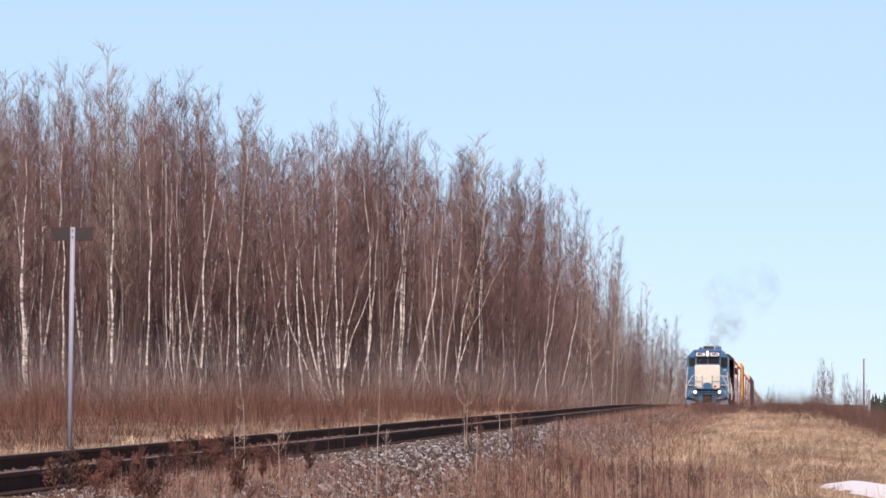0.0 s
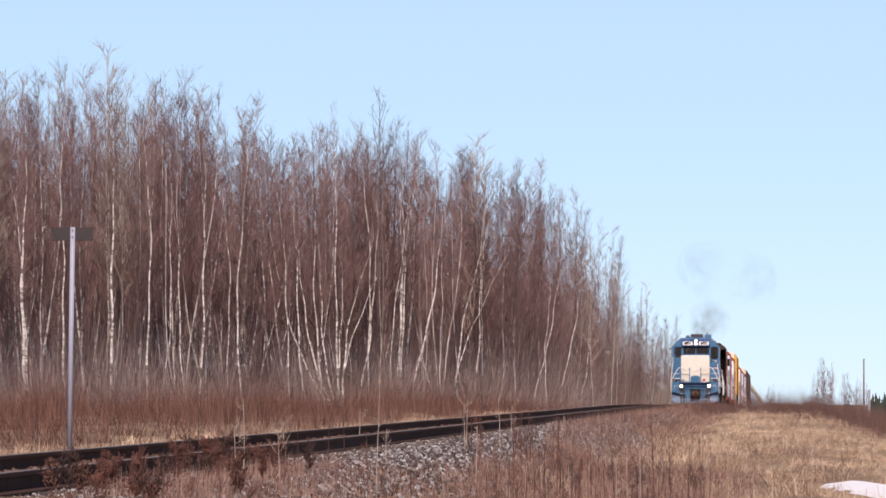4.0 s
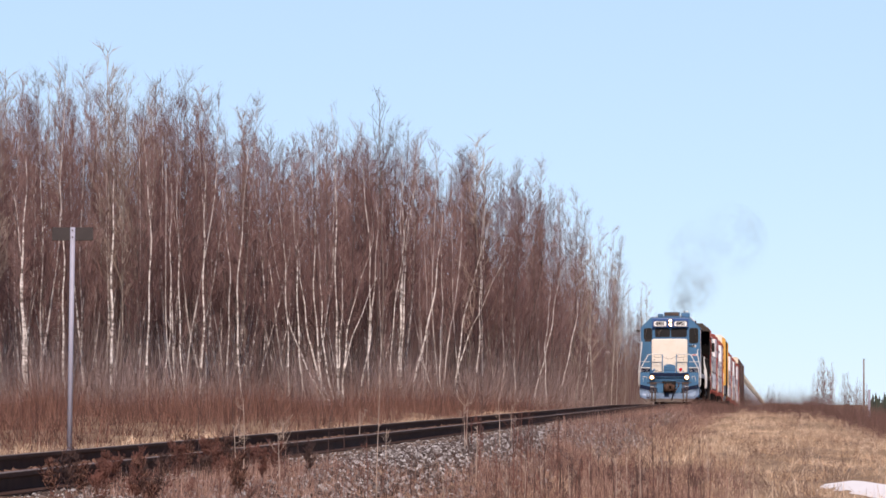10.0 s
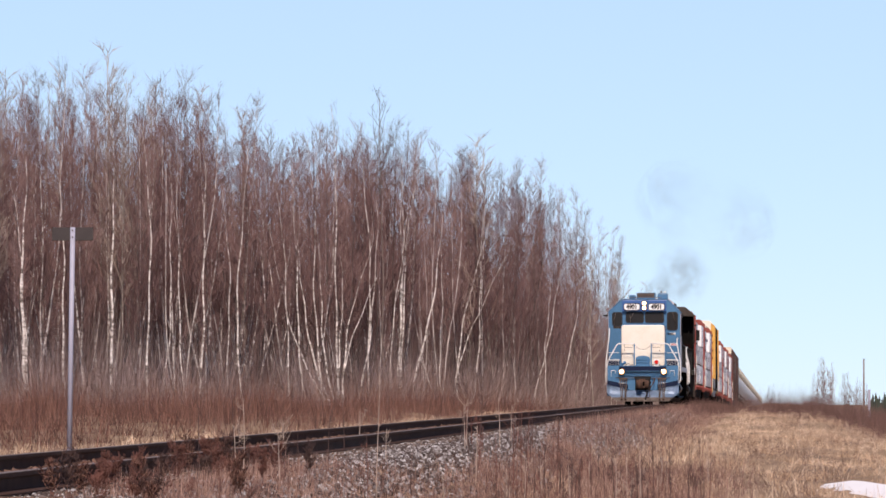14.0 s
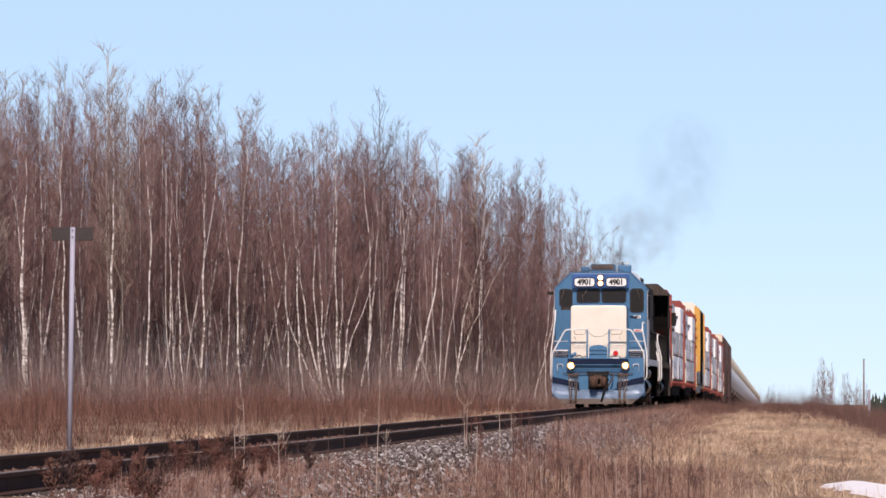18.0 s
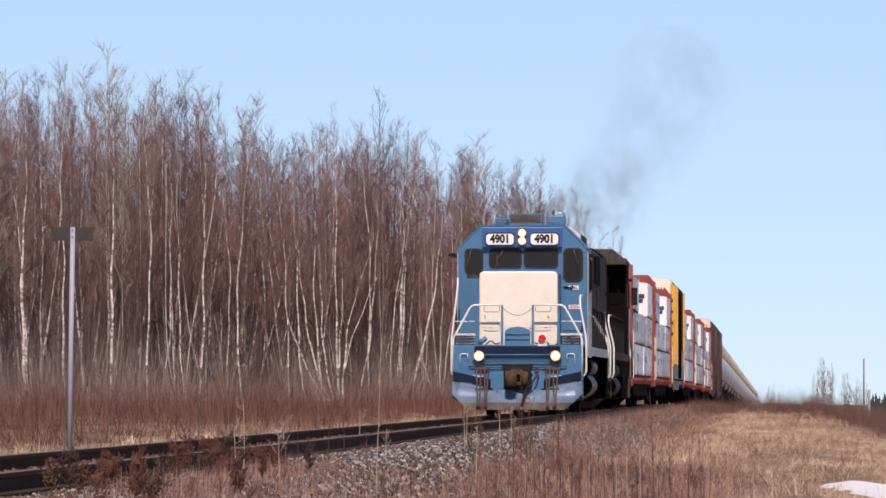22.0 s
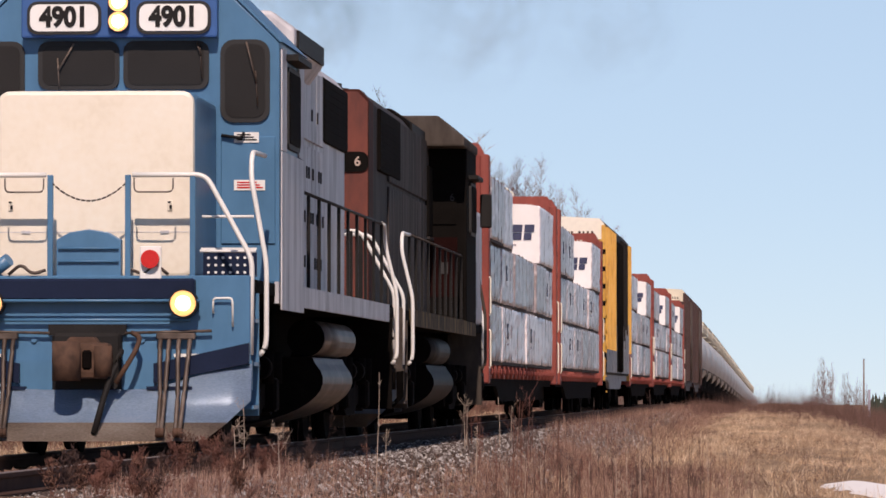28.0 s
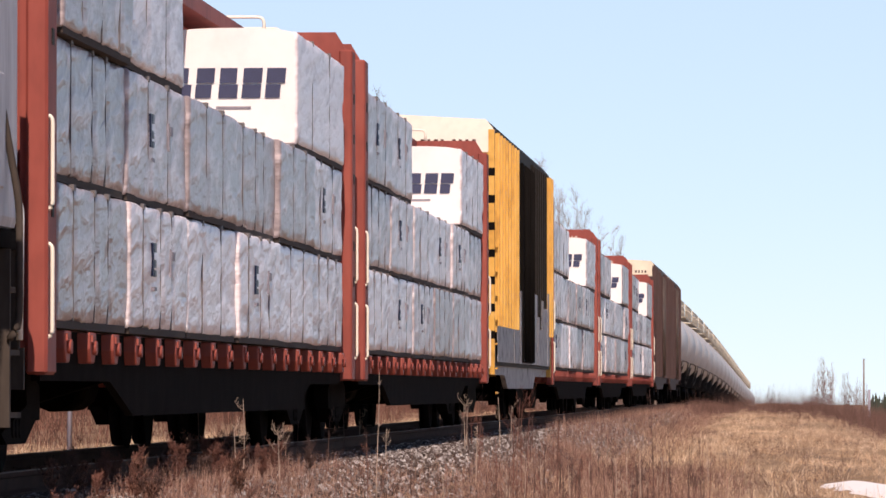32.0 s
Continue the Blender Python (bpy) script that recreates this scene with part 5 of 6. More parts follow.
    if front:
        part("nose", box(-0.93, 0.93, 1.26, c0, Z, 3.36, 0.07, 3), body, loco)
        part("nose_front", prism(round_rect(-0.92, 0.92, Z + 0.02, 3.38, 0.11), "y", 1.20, 1.50, 0.04), M["white"], loco, "cream front sheet, slightly stained")
        bm = box(-0.90, 0.90, 1.196, 1.20, 2.062, 2.068)
        add_box(bm, -0.69, -0.61, 1.186, 1.2, 2.053, 2.077)
        add_box(bm, 0.61, 0.69, 1.186, 1.2, 2.053, 2.077)
        part("sand_hatch", bm, M["hood"], loco, "seam with two small hinges")
        for x in (-0.79, 0.70):
            lt = part("nose_latch", box(x - 0.025, x + 0.025, 1.185, 1.2, 2.26, 2.36, 0.006), M["white"], loco, "cream latch plate")
            part("latch_slot", box(x - 0.004, x + 0.018, 1.176, 1.19, 2.275, 2.315), M["black"], lt)
            part("latch_slot", box(x - 0.018, x + 0.008, 1.176, 1.19, 2.335, 2.35), M["black"], lt)
    else:
        part("nose", box(-1.5, 1.5, *by(0.80, c0), Z, 3.42, 0.08, 2), M["hood"], loco, "full-width grey nose, sooty")
        part("nose_hatch", box(-1.515, 1.515, *by(1.5, 2.5), Z + 0.25, 2.6, 0.01), M["hood"], loco)
    # long hood
    h0, h1 = 5.35, LEN - 1.75
    a, b = by(h0, h1)
    part("long_hood", prism([(-HX, Z), (HX, Z), (HX, HT - 0.14), (HX - 0.12, HT), (-HX + 0.12, HT), (-HX, HT - 0.14)], "y", a, b, 0.015), hoodm, loco)
    a, b = by(h0 + 0.9, h1 - 3.2)
    hood_doors(loco, a, b, Z + 0.12, 3.35, HX, hoodm, 15, front)
    a, b = by(h0 + 0.9, h1 - 3.2)
    hood_doors(loco, a, b, 3.42, HT - 0.16, HX, hoodm, 8, front)
    if front:
        for s in (-1, 1):
            # low equipment box beside the cab, with two doors
            eq = part("equipment_box", box(min(s * 0.9, s * 1.17), max(s * 0.9, s * 1.17), h0, h0 + 2.8, Z, 2.46, 0.015), hoodm, loco)
            for i in range(2):
                y = h0 + 0.06 + 1.37 * i
                d = part("box_door", box(min(s * 1.165, s * 1.185), max(s * 1.165, s * 1.185), y, y + 1.31, Z + 0.06, 2.40, 0.006), hoodm, eq)
                for yy in (y + 0.14, y + 1.10):
                    part("latch", box(min(s * 1.18, s * 1.20), max(s * 1.18, s * 1.20), yy, yy + 0.05, 2.02, 2.14), M["black"], d)
            part("kick_strip", box(min(s * 1.165, s * 1.20), max(s * 1.165, s * 1.20), h0, h0 + 2.8, Z, Z + 0.05), M["rust"], eq, "rusty strip along the foot")
            part("door_seam", box(min(s * HX, s * (HX + .012)), max(s * HX, s * (HX + .012)), h0 + 0.86, h0 + 0.89, 2.5, HT - 0.2), M["black"], loco)
    for s in (-1, 1):
        a, b = by(h0 + 2.4, h0 + 3.9) if front else by(h0 + 0.05, h0 + 0.85)
        part("filter_grille", box(s * (HX + .03) - 0.03, s * (HX + .03) + 0.03, a, b, 3.38 if front else 2.9, HT - 0.17 if front else 3.95, 0.01), M["deepsoot"], loco)
        part("grille_sill", box(s * (HX + .05) - 0.03, s * (HX + .05) + 0.03, a, b, 3.30 if front else 2.84, 3.37 if front else 2.89, 0.01), M["rust"] if front else M["sooty"], loco)
        a2, b2 = by(h1 - 3.3, h1 - 0.12) if front else by(h1 - 5.0, h1 - 1.5)
        g = part("radiator_grille", box(s * (HX + .02) - 0.03, s * (HX + .02) + 0.03, a2, b2, 3.50, HT - 0.16, 0.01), M["deepsoot"], loco)
        n = 8
        for i in range(n):
            z = 3.56 + 0.085 * i
            part("louvre", box(s * (HX + .05) - 0.015, s * (HX + .045) + 0.010, a2 + .05, b2 - .05, z, z + 0.025), M["deepsoot"], g)
        # the flared air inlets on the roof's edge
    for i, (u, r) in enumerate(((h1 - 0.95, 0.55), (h1 - 2.15, 0.55), (h1 - 3.35, 0.55))):
        f = part("radiator_fan", disc((0, F(u), HT - 0.02), r, 0.16, "z", 24), M["black"], loco)
        part("fan_hub", disc((0, F(u), HT + 0.14), 0.14, 0.04, "z", 12), M["steel"], f)
    for u in (h0 + 2.2, h0 + 7.4):
        part("exhaust_stack", box(-0.22, 0.22, F(u) - 0.3, F(u) + 0.3, HT - 0.02, HT + 0.14, 0.03), M["black"], loco)
    a, b = by(h0 + 3.2, h0 + 6.6) if front else by(h0 + 1.0, h0 + 4.0)
    bw, bt = (1.16, 4.66) if front else (0.97, 4.64)
    part("dynamic_brake", prism([(-HX, 4.0), (HX, 4.0), (bw, 4.25), (bw, bt - 0.2), (bw - 0.26, bt), (0.26 - bw, bt), (-bw, bt - 0.2), (-bw, 4.25)], "y", a, b, 0.05), hoodm if front else M["deepsoot"], loco)
    for s in (-1, 1):
        part("brake_grille", box(s * (bw + 0.005) - 0.02, s * (bw + 0.005) + 0.02, a + 0.2, b - 0.2, 4.255, bt - 0.205), M["black"], loco)
    # fuel tank, reservoirs; thin black end caps stand in for shade under the frame
    for s in (-1, 1):
        a, b = by(9.4, 13.5) if front else by(7.0, 11.2)
        part("reservoir_end", disc((s * 1.20, a - 0.02, 1.16), 0.205, 0.03, "y", 16), M["shadegrime"], loco)
        part("air_reservoir", disc((s * 1.20, a, 1.16), 0.20, b - a, "y", 18), M["steel"] if front else M["blacksteel"], loco, "dull air reservoir")
    a, b = by(8.9, 12.8) if front else by(6.6, 11.0)
    pts = [(-1.30, 0.95), (1.30, 0.95)] + [(1.42 * math.cos(radians(t)) * 1.0, 0.70 + 0.52 * math.sin(radians(t))) for t in range(20, -91, -8)]
    pts += [(-p[0], p[1]) for p in pts[2:][::-1]]
    part("tank_end", prism([(1.01 * u, 0.70 + 1.01 * (v - 0.70)) for u, v in pts], "y", a - 0.03, a + 0.005), M["shadegrime"], loco, "tank end, painted black for the shade under the frame")
    part("fuel_tank", prism(pts, "y", a, b, 0.02), M["steel"] if front else M["blacksteel"], loco, "dull steel fuel tank, rounded below")
    wheels = []
    for yc in (3.75, LEN - 3.75):
        wheels += loco_truck(yc, loco)
    walkway_rail(loco, *by(5.6, LEN - 2.3), 1.47, Z, 9, railm, M["black"])
    # the ends: steps, plough, hand rails
    for end in (0, 1):
        e = 0.72 if end == 0 else LEN - 0.72
        d = 1 if end == 0 else -1
        lead = front and end == 0
        sheet = body if lead else (M["shadegrime"] if front else M["dusty"])
        hood_end = (end == 1) == front

        def Y(v):
            return e + d * v

        def bxy(v, w):
            return sorted((Y(v), Y(w)))
        part("end_plate", box(-1.50, 1.50, *bxy(0.0, 0.06), 0.86, Z + 0.03, 0.01), sheet, loco)
        for s in (-1, 1):
            for i, z in enumerate((0.42, 0.82, 1.22)):
                part("step", box(min(s * 1.02, s * 1.52), max(s * 1.02, s * 1.52), *bxy(0.10 + 0.06 * i, 0.55), z, z + 0.035), sheet, loco)
            part("step_side", box(min(s * 0.98, s * 1.018), max(s * 0.98, s * 1.018), *bxy(0.065, 0.6), 0.36, Z - 0.125), sheet, loco)
            part("step_back", box(min(s * 1.02, s * 1.52), max(s * 1.02, s * 1.52), *bxy(0.552, 0.6), 0.36, Z - 0.125), sheet, loco)
            tall = 3.22 if lead and s < 0 else (2.62 if hood_end else 2.82)
            # tall rail from the step to the walkway, and the slanting end rail
            part("hand_rail", tube(rounded([(s * 1.50, Y(0.05), 0.92), (s * 1.51, Y(0.05), 1.80), (s * 1.08, Y(0.05), 2.58), (s * 0.40, Y(0.05), 2.58)], 0.10), 0.024, 8), M["railwhite"], loco, "white-painted hand rail")
            part("hand_rail", tube(rounded([(s * 1.52, Y(0.62), 0.92), (s * 1.585, Y(0.62), 1.0), (s * 1.585, Y(0.62), 1.78), (s * 1.44, Y(0.62), tall - 0.24), (s * 1.44, Y(0.72), tall), (s * 1.47, Y(1.6), tall)], 0.12), 0.024, 8), M["railwhite"] if front or hood_end else M["dusty"], loco, "white-painted hand rail" if front or hood_end else "soiled hand rail")
            for x in (0.36, 0.96):
                part("rail_post", box(s * x - 0.026, s * x + 0.026, *bxy(0.03, 0.08), Z, 2.58, 0.006), body if lead else M["black"], loco)
            part("grab_loop", tube(rounded([(s * 0.42, Y(0.03), 2.55), (s * 0.42, Y(0.03), 2.42), (s * 0.78, Y(0.03), 2.42), (s * 0.78, Y(0.03), 2.55)], 0.05), 0.008, 6), M["steel"], loco)
            if not lead:
                continue
            part("cross_rail", tube([(s * 1.02, Y(0.30), 2.20), (s * 1.50, Y(0.30), 2.20)], 0.014, 6), M["railwhite"], loco, "white-painted rail")
            part("cross_rail", tube([(s * 1.0, Y(0.30), 1.88), (s * 1.52, Y(0.30), 1.88)], 0.014, 6), M["railwhite"], loco, "white-painted rail")
        # plough: a curved blade, wide at the foot, its top edge falling towards the middle
        bm = bmesh.new()
        rows = []
        for layer, (z, y) in enumerate(((0.60, -0.07), (0.45, -0.16), (0.30, -0.29), (0.13, -0.46))):
            ring = []
            for i in range(17):
                u = -1 + i / 8
                hw = 1.52 if z > 0.31 else (1.32 if z > 0.2 else 1.12)
                zz = z + (0.24 * smooth(0.3, 1.0, abs(u)) if layer == 0 else 0.05 * smooth(0.3, 1.0, abs(u)) if layer == 1 else 0)
                ring.append(bm.verts.new((u * hw, Y(y - 0.10 * (1 - abs(u))), zz)))
            rows.append(ring)
        foot = bmesh.new()
        low = [[foot.verts.new(v.co) for v in ring] for ring in rows[2:]]
        for v in rows[3]:
            bm.verts.remove(v)
        for b2, layers in ((bm, rows[:3]), (foot, low)):
            for ra, rb in zip(layers, layers[1:]):
                for i in range(16):
                    f = b2.faces.new((ra[i], ra[i + 1], rb[i + 1], rb[i]))
                    f.smooth = True
            bmesh.ops.solidify(b2, geom=b2.faces[:], thickness=0.03)
            bmesh.ops.recalc_face_normals(b2, faces=b2.faces)
        pl = part("plough", bm, M["plow"] if front else M["shadegrime"], loco, "pale blue steel plough" if front else "")
        part("foot", foot, M["ploughfoot"] if front else M["shadegrime"], pl, "foot scraped to rusty steel" if front else "")
        part("plough_top", prism([(-1.52, 0.60), (-0.52, 0.60), (-0.36, 0.50), (0.36, 0.50), (0.52, 0.60), (1.52, 0.60), (1.52, 0.87), (-1.52, 0.87)], "y", *bxy(-0.06, 0.0)), sheet, loco)
        for side in (-1, 1):
            part("hose_bracket", box(min(side * 0.64, side * 1.0), max(side * 0.64, side * 1.0), *bxy(-0.10, -0.02), 1.06, 1.12, 0.01), M["steel"], loco)
            for i, x in enumerate((0.68, 0.76, 0.85, 0.95)):
                k, sway = -0.27 - 0.02 * (i % 2), (0.02, -0.015, 0.012, -0.03)[i]
                hose = part("air_hose", tube(rounded([(side * x, Y(-0.05), 1.10), (side * x, Y(-0.17), 0.95), (side * (x + sway), Y(k), 0.55), (side * (x + sway * 1.4), Y(k - 0.24), 0.22)], 0.12), 0.021, 7), M["steel"], loco)
                part("coupling", disc((side * (x + sway * 1.4) - 0.02, Y(k - 0.25), 0.21), 0.042, 0.05, "x", 10), M["rust"], hose, "iron hose coupling")
        for x in (-1, 1):
            part("cut_lever", tube([(x * 0.35, Y(-0.06), 1.12), (x * 1.15, Y(-0.06), 1.14)], 0.014, 6), M["steel"], loco)
        for z, w in ((1.415, 1.05), (1.24, 0.95)):
            part("end_pipe", tube([(-w, Y(-0.16 if z > 1.3 else -0.06), z), (w, Y(-0.16 if z > 1.3 else -0.06), z)], 0.016, 6), sheet, loco)
        part("draft_pocket", add_box(box(-0.32, 0.32, *bxy(-0.12, 0.05), 0.56, 1.12, 0.03), -0.36, 0.36, *bxy(-0.06, 0.02), 1.10, 1.20), M["black"], loco)
        bm = add_disc(bmesh.new(), (-0.13, Y(-0.52), 0.68), 0.13, 0.36, "z", 16)
        add_disc(bm, (0.19, Y(-0.40), 0.72), 0.085, 0.28, "z", 14)
        add_box(bm, -0.25, 0.25, *bxy(-0.42, -0.12), 0.70, 1.03, 0.06, 2)
        add_prism(bm, [(-0.20, 1.00), (0.16, 1.00), (0.10, 1.08), (-0.12, 1.08)], "y", *bxy(-0.36, -0.14), 0.01)
        head = part("coupler_head", bm, M["rust"], loco, "rusty coupler jaws")
        part("jaw_gap", box(0.00, 0.09, *bxy(-0.44, -0.30), 0.78, 0.96, 0.02), M["shadegrime"], head, "dark gap between the jaws")
        part("lock_lift", tube(rounded([(0.42, Y(-0.10), 1.12), (0.52, Y(-0.24), 1.08), (0.46, Y(-0.30), 0.92), (0.30, Y(-0.34), 0.66)], 0.08), 0.024, 7), M["rust"], loco, "rusty uncoupling lever")
        part("brake_hose", tube(rounded([(0.30, Y(-0.10), 0.9), (0.36, Y(-0.34), 0.98), (0.22, Y(-0.42), 0.6), (0.12, Y(-0.5), 0.20)], 0.16), 0.03, 7), M["black"], loco)
        # the leading bar's navy holds the shadow under the platform edge
        part("anticlimber", box(-1.0, 1.0, *bxy(-0.14, 0.0), 1.42, Z, 0.02), M["navy"] if front else M["black"], loco, "ribbed bar, coloured dark for the shadow under the platform" if front else "")
        if lead:
            part("mu_box", prism([(-0.30, Z), (0.30, Z), (0.30, 1.98), (0.18, 2.05), (0, 2.08), (-0.18, 2.05), (-0.30, 1.98)], "y", *bxy(0.02, 0.16), 0.01), body, loco)
            for z in (1.78, 1.90):
                part("mu_bar", tube([(-0.28, Y(0.0), z), (0.28, Y(0.0), z)], 0.012, 5), M["blue"], loco)
            board = part("marker_board", box(0.48, 0.68, *bxy(-0.03, 0.0), 1.60, 1.92, 0.008), M["railwhite"], loco, "white board")
            part("marker_lamp", disc((0.58, Y(-0.09), 1.80), 0.085, 0.06, "y", 18), M["red"], board, "red round lamp")
            part("lamp_tube", tube([(-0.94, Y(0.10), 1.66), (-0.74, Y(0.02), 1.80)], 0.062, 14), body, loco, "blue tube above the ditch light")
            for s in (-1, 1):
                part("drain_pipe", tube(rounded([(s * 0.40, Y(0.02), 1.70), (s * 0.52, Y(-0.02), 1.66), (s * 0.62, Y(-0.02), 1.76), (s * 0.74, Y(0.0), 1.66)], 0.06), 0.016, 7), M["steel"], loco)
            for x in (-0.89, 0.90):
                b1 = part("ditch_light", disc((x, Y(-0.20), 1.39), 0.132, 0.18, "y", 24), M["black"], loco)
                part("reflector", disc((x, Y(-0.206), 1.39), 0.118, 0.02, "y", 24), M["lampring"], b1, "warm glowing rim")
                part("lens", disc((x, Y(-0.218), 1.39), 0.066, 0.02, "y", 24), M["lamp"], b1, "lit lens")
            for s in (-1, 1):
                part("step_grille", box(min(s * 1.0, s * 1.5), max(s * 1.0, s * 1.5), *bxy(0.56, 0.60), Z + 0.03, Z + 0.26), M["navy"], loco)
                bm = bmesh.new()
                for i in range(7):
                    for j in range(3):
                        add_disc(bm, (s * (1.05 + 0.068 * i), Y(0.545), Z + 0.07 + 0.068 * j), 0.014, 0.02, "y", 6)
                part("grille_holes", bm, M["railwhite"], loco)
                part("white_strip", box(min(s * 0.98, s * 1.5), max(s * 0.98, s * 1.5), *bxy(0.54, 0.57), Z + 0.28, Z + 0.30), M["railwhite"], loco)
                part("small_grab", tube(rounded([(s * 1.16, Y(-0.03), 1.30), (s * 1.16, Y(-0.05), 1.44), (s * 1.34, Y(-0.05), 1.44), (s * 1.34, Y(-0.03), 1.18)], 0.04), 0.011, 6), M["railwhite"], loco)
                part("step_edge", box(min(s * 0.80, s * 1.30), max(s * 0.80, s * 1.30), *bxy(-0.07, -0.02), 0.90, 0.93), M["railwhite"], loco)
                # the shadow that steps and platform cast on the plough, laid on in navy
                part("dark_stripe", prism([(s * 0.62, 0.66), (s * 1.0, 0.74), (s * 1.50, 0.84), (s * 1.50, 1.03), (s * 1.0, 0.92), (s * 0.62, 0.84)], "y", *bxy(-0.125, -0.055)), M["navy"], loco, "shadow of the steps, drawn as a navy stripe over the plough")
                part("foot_plate", box(min(s * 0.56, s * 0.98), max(s * 0.56, s * 0.98), *bxy(-0.16, -0.04), 0.60, 0.63), M["navy"], loco)
                part("end_bolt", disc((s * 0.50, Y(-0.02), 1.06), 0.03, 0.03, "y", 8), M["blue"], loco)
            # chain between the posts
            bm = bmesh.new()
            for i in range(15):
                u0, u1 = i / 15, (i + 0.8) / 15
                add_tube(bm, [(-0.36 + .72 * u0, Y(0.04), 2.52 - 0.18 * (1 - (2 * u0 - 1) ** 2)), (-0.36 + .72 * u1, Y(0.04), 2.52 - 0.18 * (1 - (2 * u1 - 1) ** 2))], 0.009, 4)
            part("chain", bm, M["steel"], loco)
    if front:
        # cab front
        pane(loco, -0.76, -0.06, 3.54, 3.92, c0, wiper=(-0.45, 3.94, -0.60, 3.68))
        pane(loco, 0.07, 0.81, 3.54, 3.92, c0, wiper=(0.74, 3.95, 0.78, 3.82))
        pane(loco, 1.01, 1.40, 3.22, 3.93, c0, 0.10, wiper=(1.22, 3.95, 1.32, 3.55))
        part("sill_panel", box(-1.33, -0.99, c0 - 0.012, c0 + 0.01, 3.26, 3.36), M["dusty"], loco, "dull brown plate under the window")
        pane(loco, -1.34, -0.98, 3.40, 3.92, c0, 0.08, wiper=(-1.22, 3.95, -1.30, 3.60))
        part("brow", prism([(-0.95, 3.99), (0.95, 3.99), (0.95, 4.47), (-0.95, 4.47)], "y", c0 - 0.16, c0, 0.02), M["darkblue"], loco, "dark blue number board housing")
        for s in (-1, 1):
            x0, x1 = (0.20, 0.86) if s > 0 else (-0.86, -0.20)
            nb = part("number_board", prism(round_rect(x0 - .03, x1 + .03, 4.02, 4.34, 0.10), "y", c0 - 0.185, c0 - 0.14), M["gasket"], loco, "black-edged number board")
            part("board_face", prism(round_rect(x0, x1, 4.05, 4.31, 0.08), "y", c0 - 0.192, c0 - 0.15), M["panelwhite"], nb, "white translucent panel")
            text_mesh("4901", 0.265, M["black"], "number", nb, pose((x0 + x1) / 2, c0 - 0.196, 4.18, 90, 0, 0) @ Matrix.Diagonal((0.88, 1, 1, 1)))
        hl = part("headlight", prism(round_rect(-0.105, 0.105, 4.03, 4.45, 0.09), "y", c0 - 0.22, c0 - 0.1, 0.01), M["navy"], loco, "dark twin headlight housing")
        for z in (4.14, 4.33):
            part("reflector", disc((0, c0 - 0.228, z), 0.094, 0.03, "y", 24), M["lampring"], hl, "warm glowing rim")
            part("lens", disc((0, c0 - 0.240, z), 0.058, 0.03, "y", 24), M["lamp"], hl, "lit lens")
        part("door_frame", box(0.97, 1.50, c0 - 0.02, c0 + 0.01, 2.0, 3.04, 0.01), M["blue"], loco)
        for z, w in ((2.98, 0.24), (2.52, 0.30)):
            nt = part("notice", box(1.10, 1.10 + w, c0 - 0.03, c0 - 0.015, z, z + 0.10), M["railwhite"], loco, "small white notice, unreadable")
            for k in range(3):
                part("notice_line", box(1.13, 1.08 + w - 0.03 * k, c0 - 0.034, c0 - 0.028, z + 0.02 + 0.025 * k, z + 0.033 + 0.025 * k), M["red"] if w > 0.25 else M["black"], nt)
        part("door_handle", tube(rounded([(0.98, c0 - 0.05, 3.05), (1.18, c0 - 0.07, 3.02), (1.2, c0 - 0.07, 3.08)], 0.03), 0.016, 6), M["black"], loco)
        # roof: vent, cooler with its grille and guard, horn box
        part("roof_vent", box(-0.66, -0.38, c0 + 0.20, c0 + 0.9, 4.52, 4.70, 0.03), M["blue"], loco)
        cooler = part("cooler", box(-0.34, 0.47, c0 + 0.25, c0 + 1.3, 4.52, 4.80, 0.02), M["blue"], loco)
        part("grille", box(-0.30, 0.43, c0 + 0.235, c0 + 0.26, 4.62, 4.78), M["steel"], cooler, "brown metal grille")
        part("guard_bar", tube(rounded([(-0.62, c0 + 0.10, 4.52), (-0.62, c0 + 0.10, 4.585), (0.74, c0 + 0.10, 4.585), (0.74, c0 + 0.10, 4.52)], 0.04), 0.014, 6), M["steel"], loco)
        rb = part("horn_box", box(0.56, 1.0, c0 + 0.25, c0 + 1.0, 4.52, 4.78, 0.05, 2), M["blue"], loco)
        bm = bmesh.new()
        add_tube(bm, [(0.72, c0 + 0.45, 4.835), (0.72, c0 + 0.20, 4.835)], 0.015, 8, 0.04)
        add_box(bm, 0.70, 0.74, c0 + 0.40, c0 + 0.50, 4.79, 4.84)
        part("horn", bm, M["steel"], rb)
        part("beacon", disc((0.86, c0 + 0.5, 4.80), 0.05, 0.05, "z", 12), M["cream"], rb)
    else:
        # orange-red ends of the hood and cab
        a, b = by(h1 - 0.75, h1 + 0.02)
        part("end_stripe", prism([(-HX - .012, Z), (HX + .012, Z), (HX + .012, HT - .13), (HX - .11, HT + .012), (-HX + .11, HT + .012), (-HX - .012, HT - .13)], "y", a, b), M["sidered"], loco, "dark red stripe round the hood")
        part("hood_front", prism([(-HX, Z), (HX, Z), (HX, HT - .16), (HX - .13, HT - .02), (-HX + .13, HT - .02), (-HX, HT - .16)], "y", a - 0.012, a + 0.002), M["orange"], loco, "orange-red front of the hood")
        fy = F(h1 + 0.03)
        nb = part("number_board", prism(round_rect(0.52, 0.98, 3.42, 3.68, 0.10), "y", fy - 0.03, fy + 0.01), M["deepsoot"], loco, "black number board")
        text_mesh("6", 0.17, M["fadedletter"], "number", nb, pose(0.84, fy - 0.034, 3.55, 90, 0, 0), 0.003)
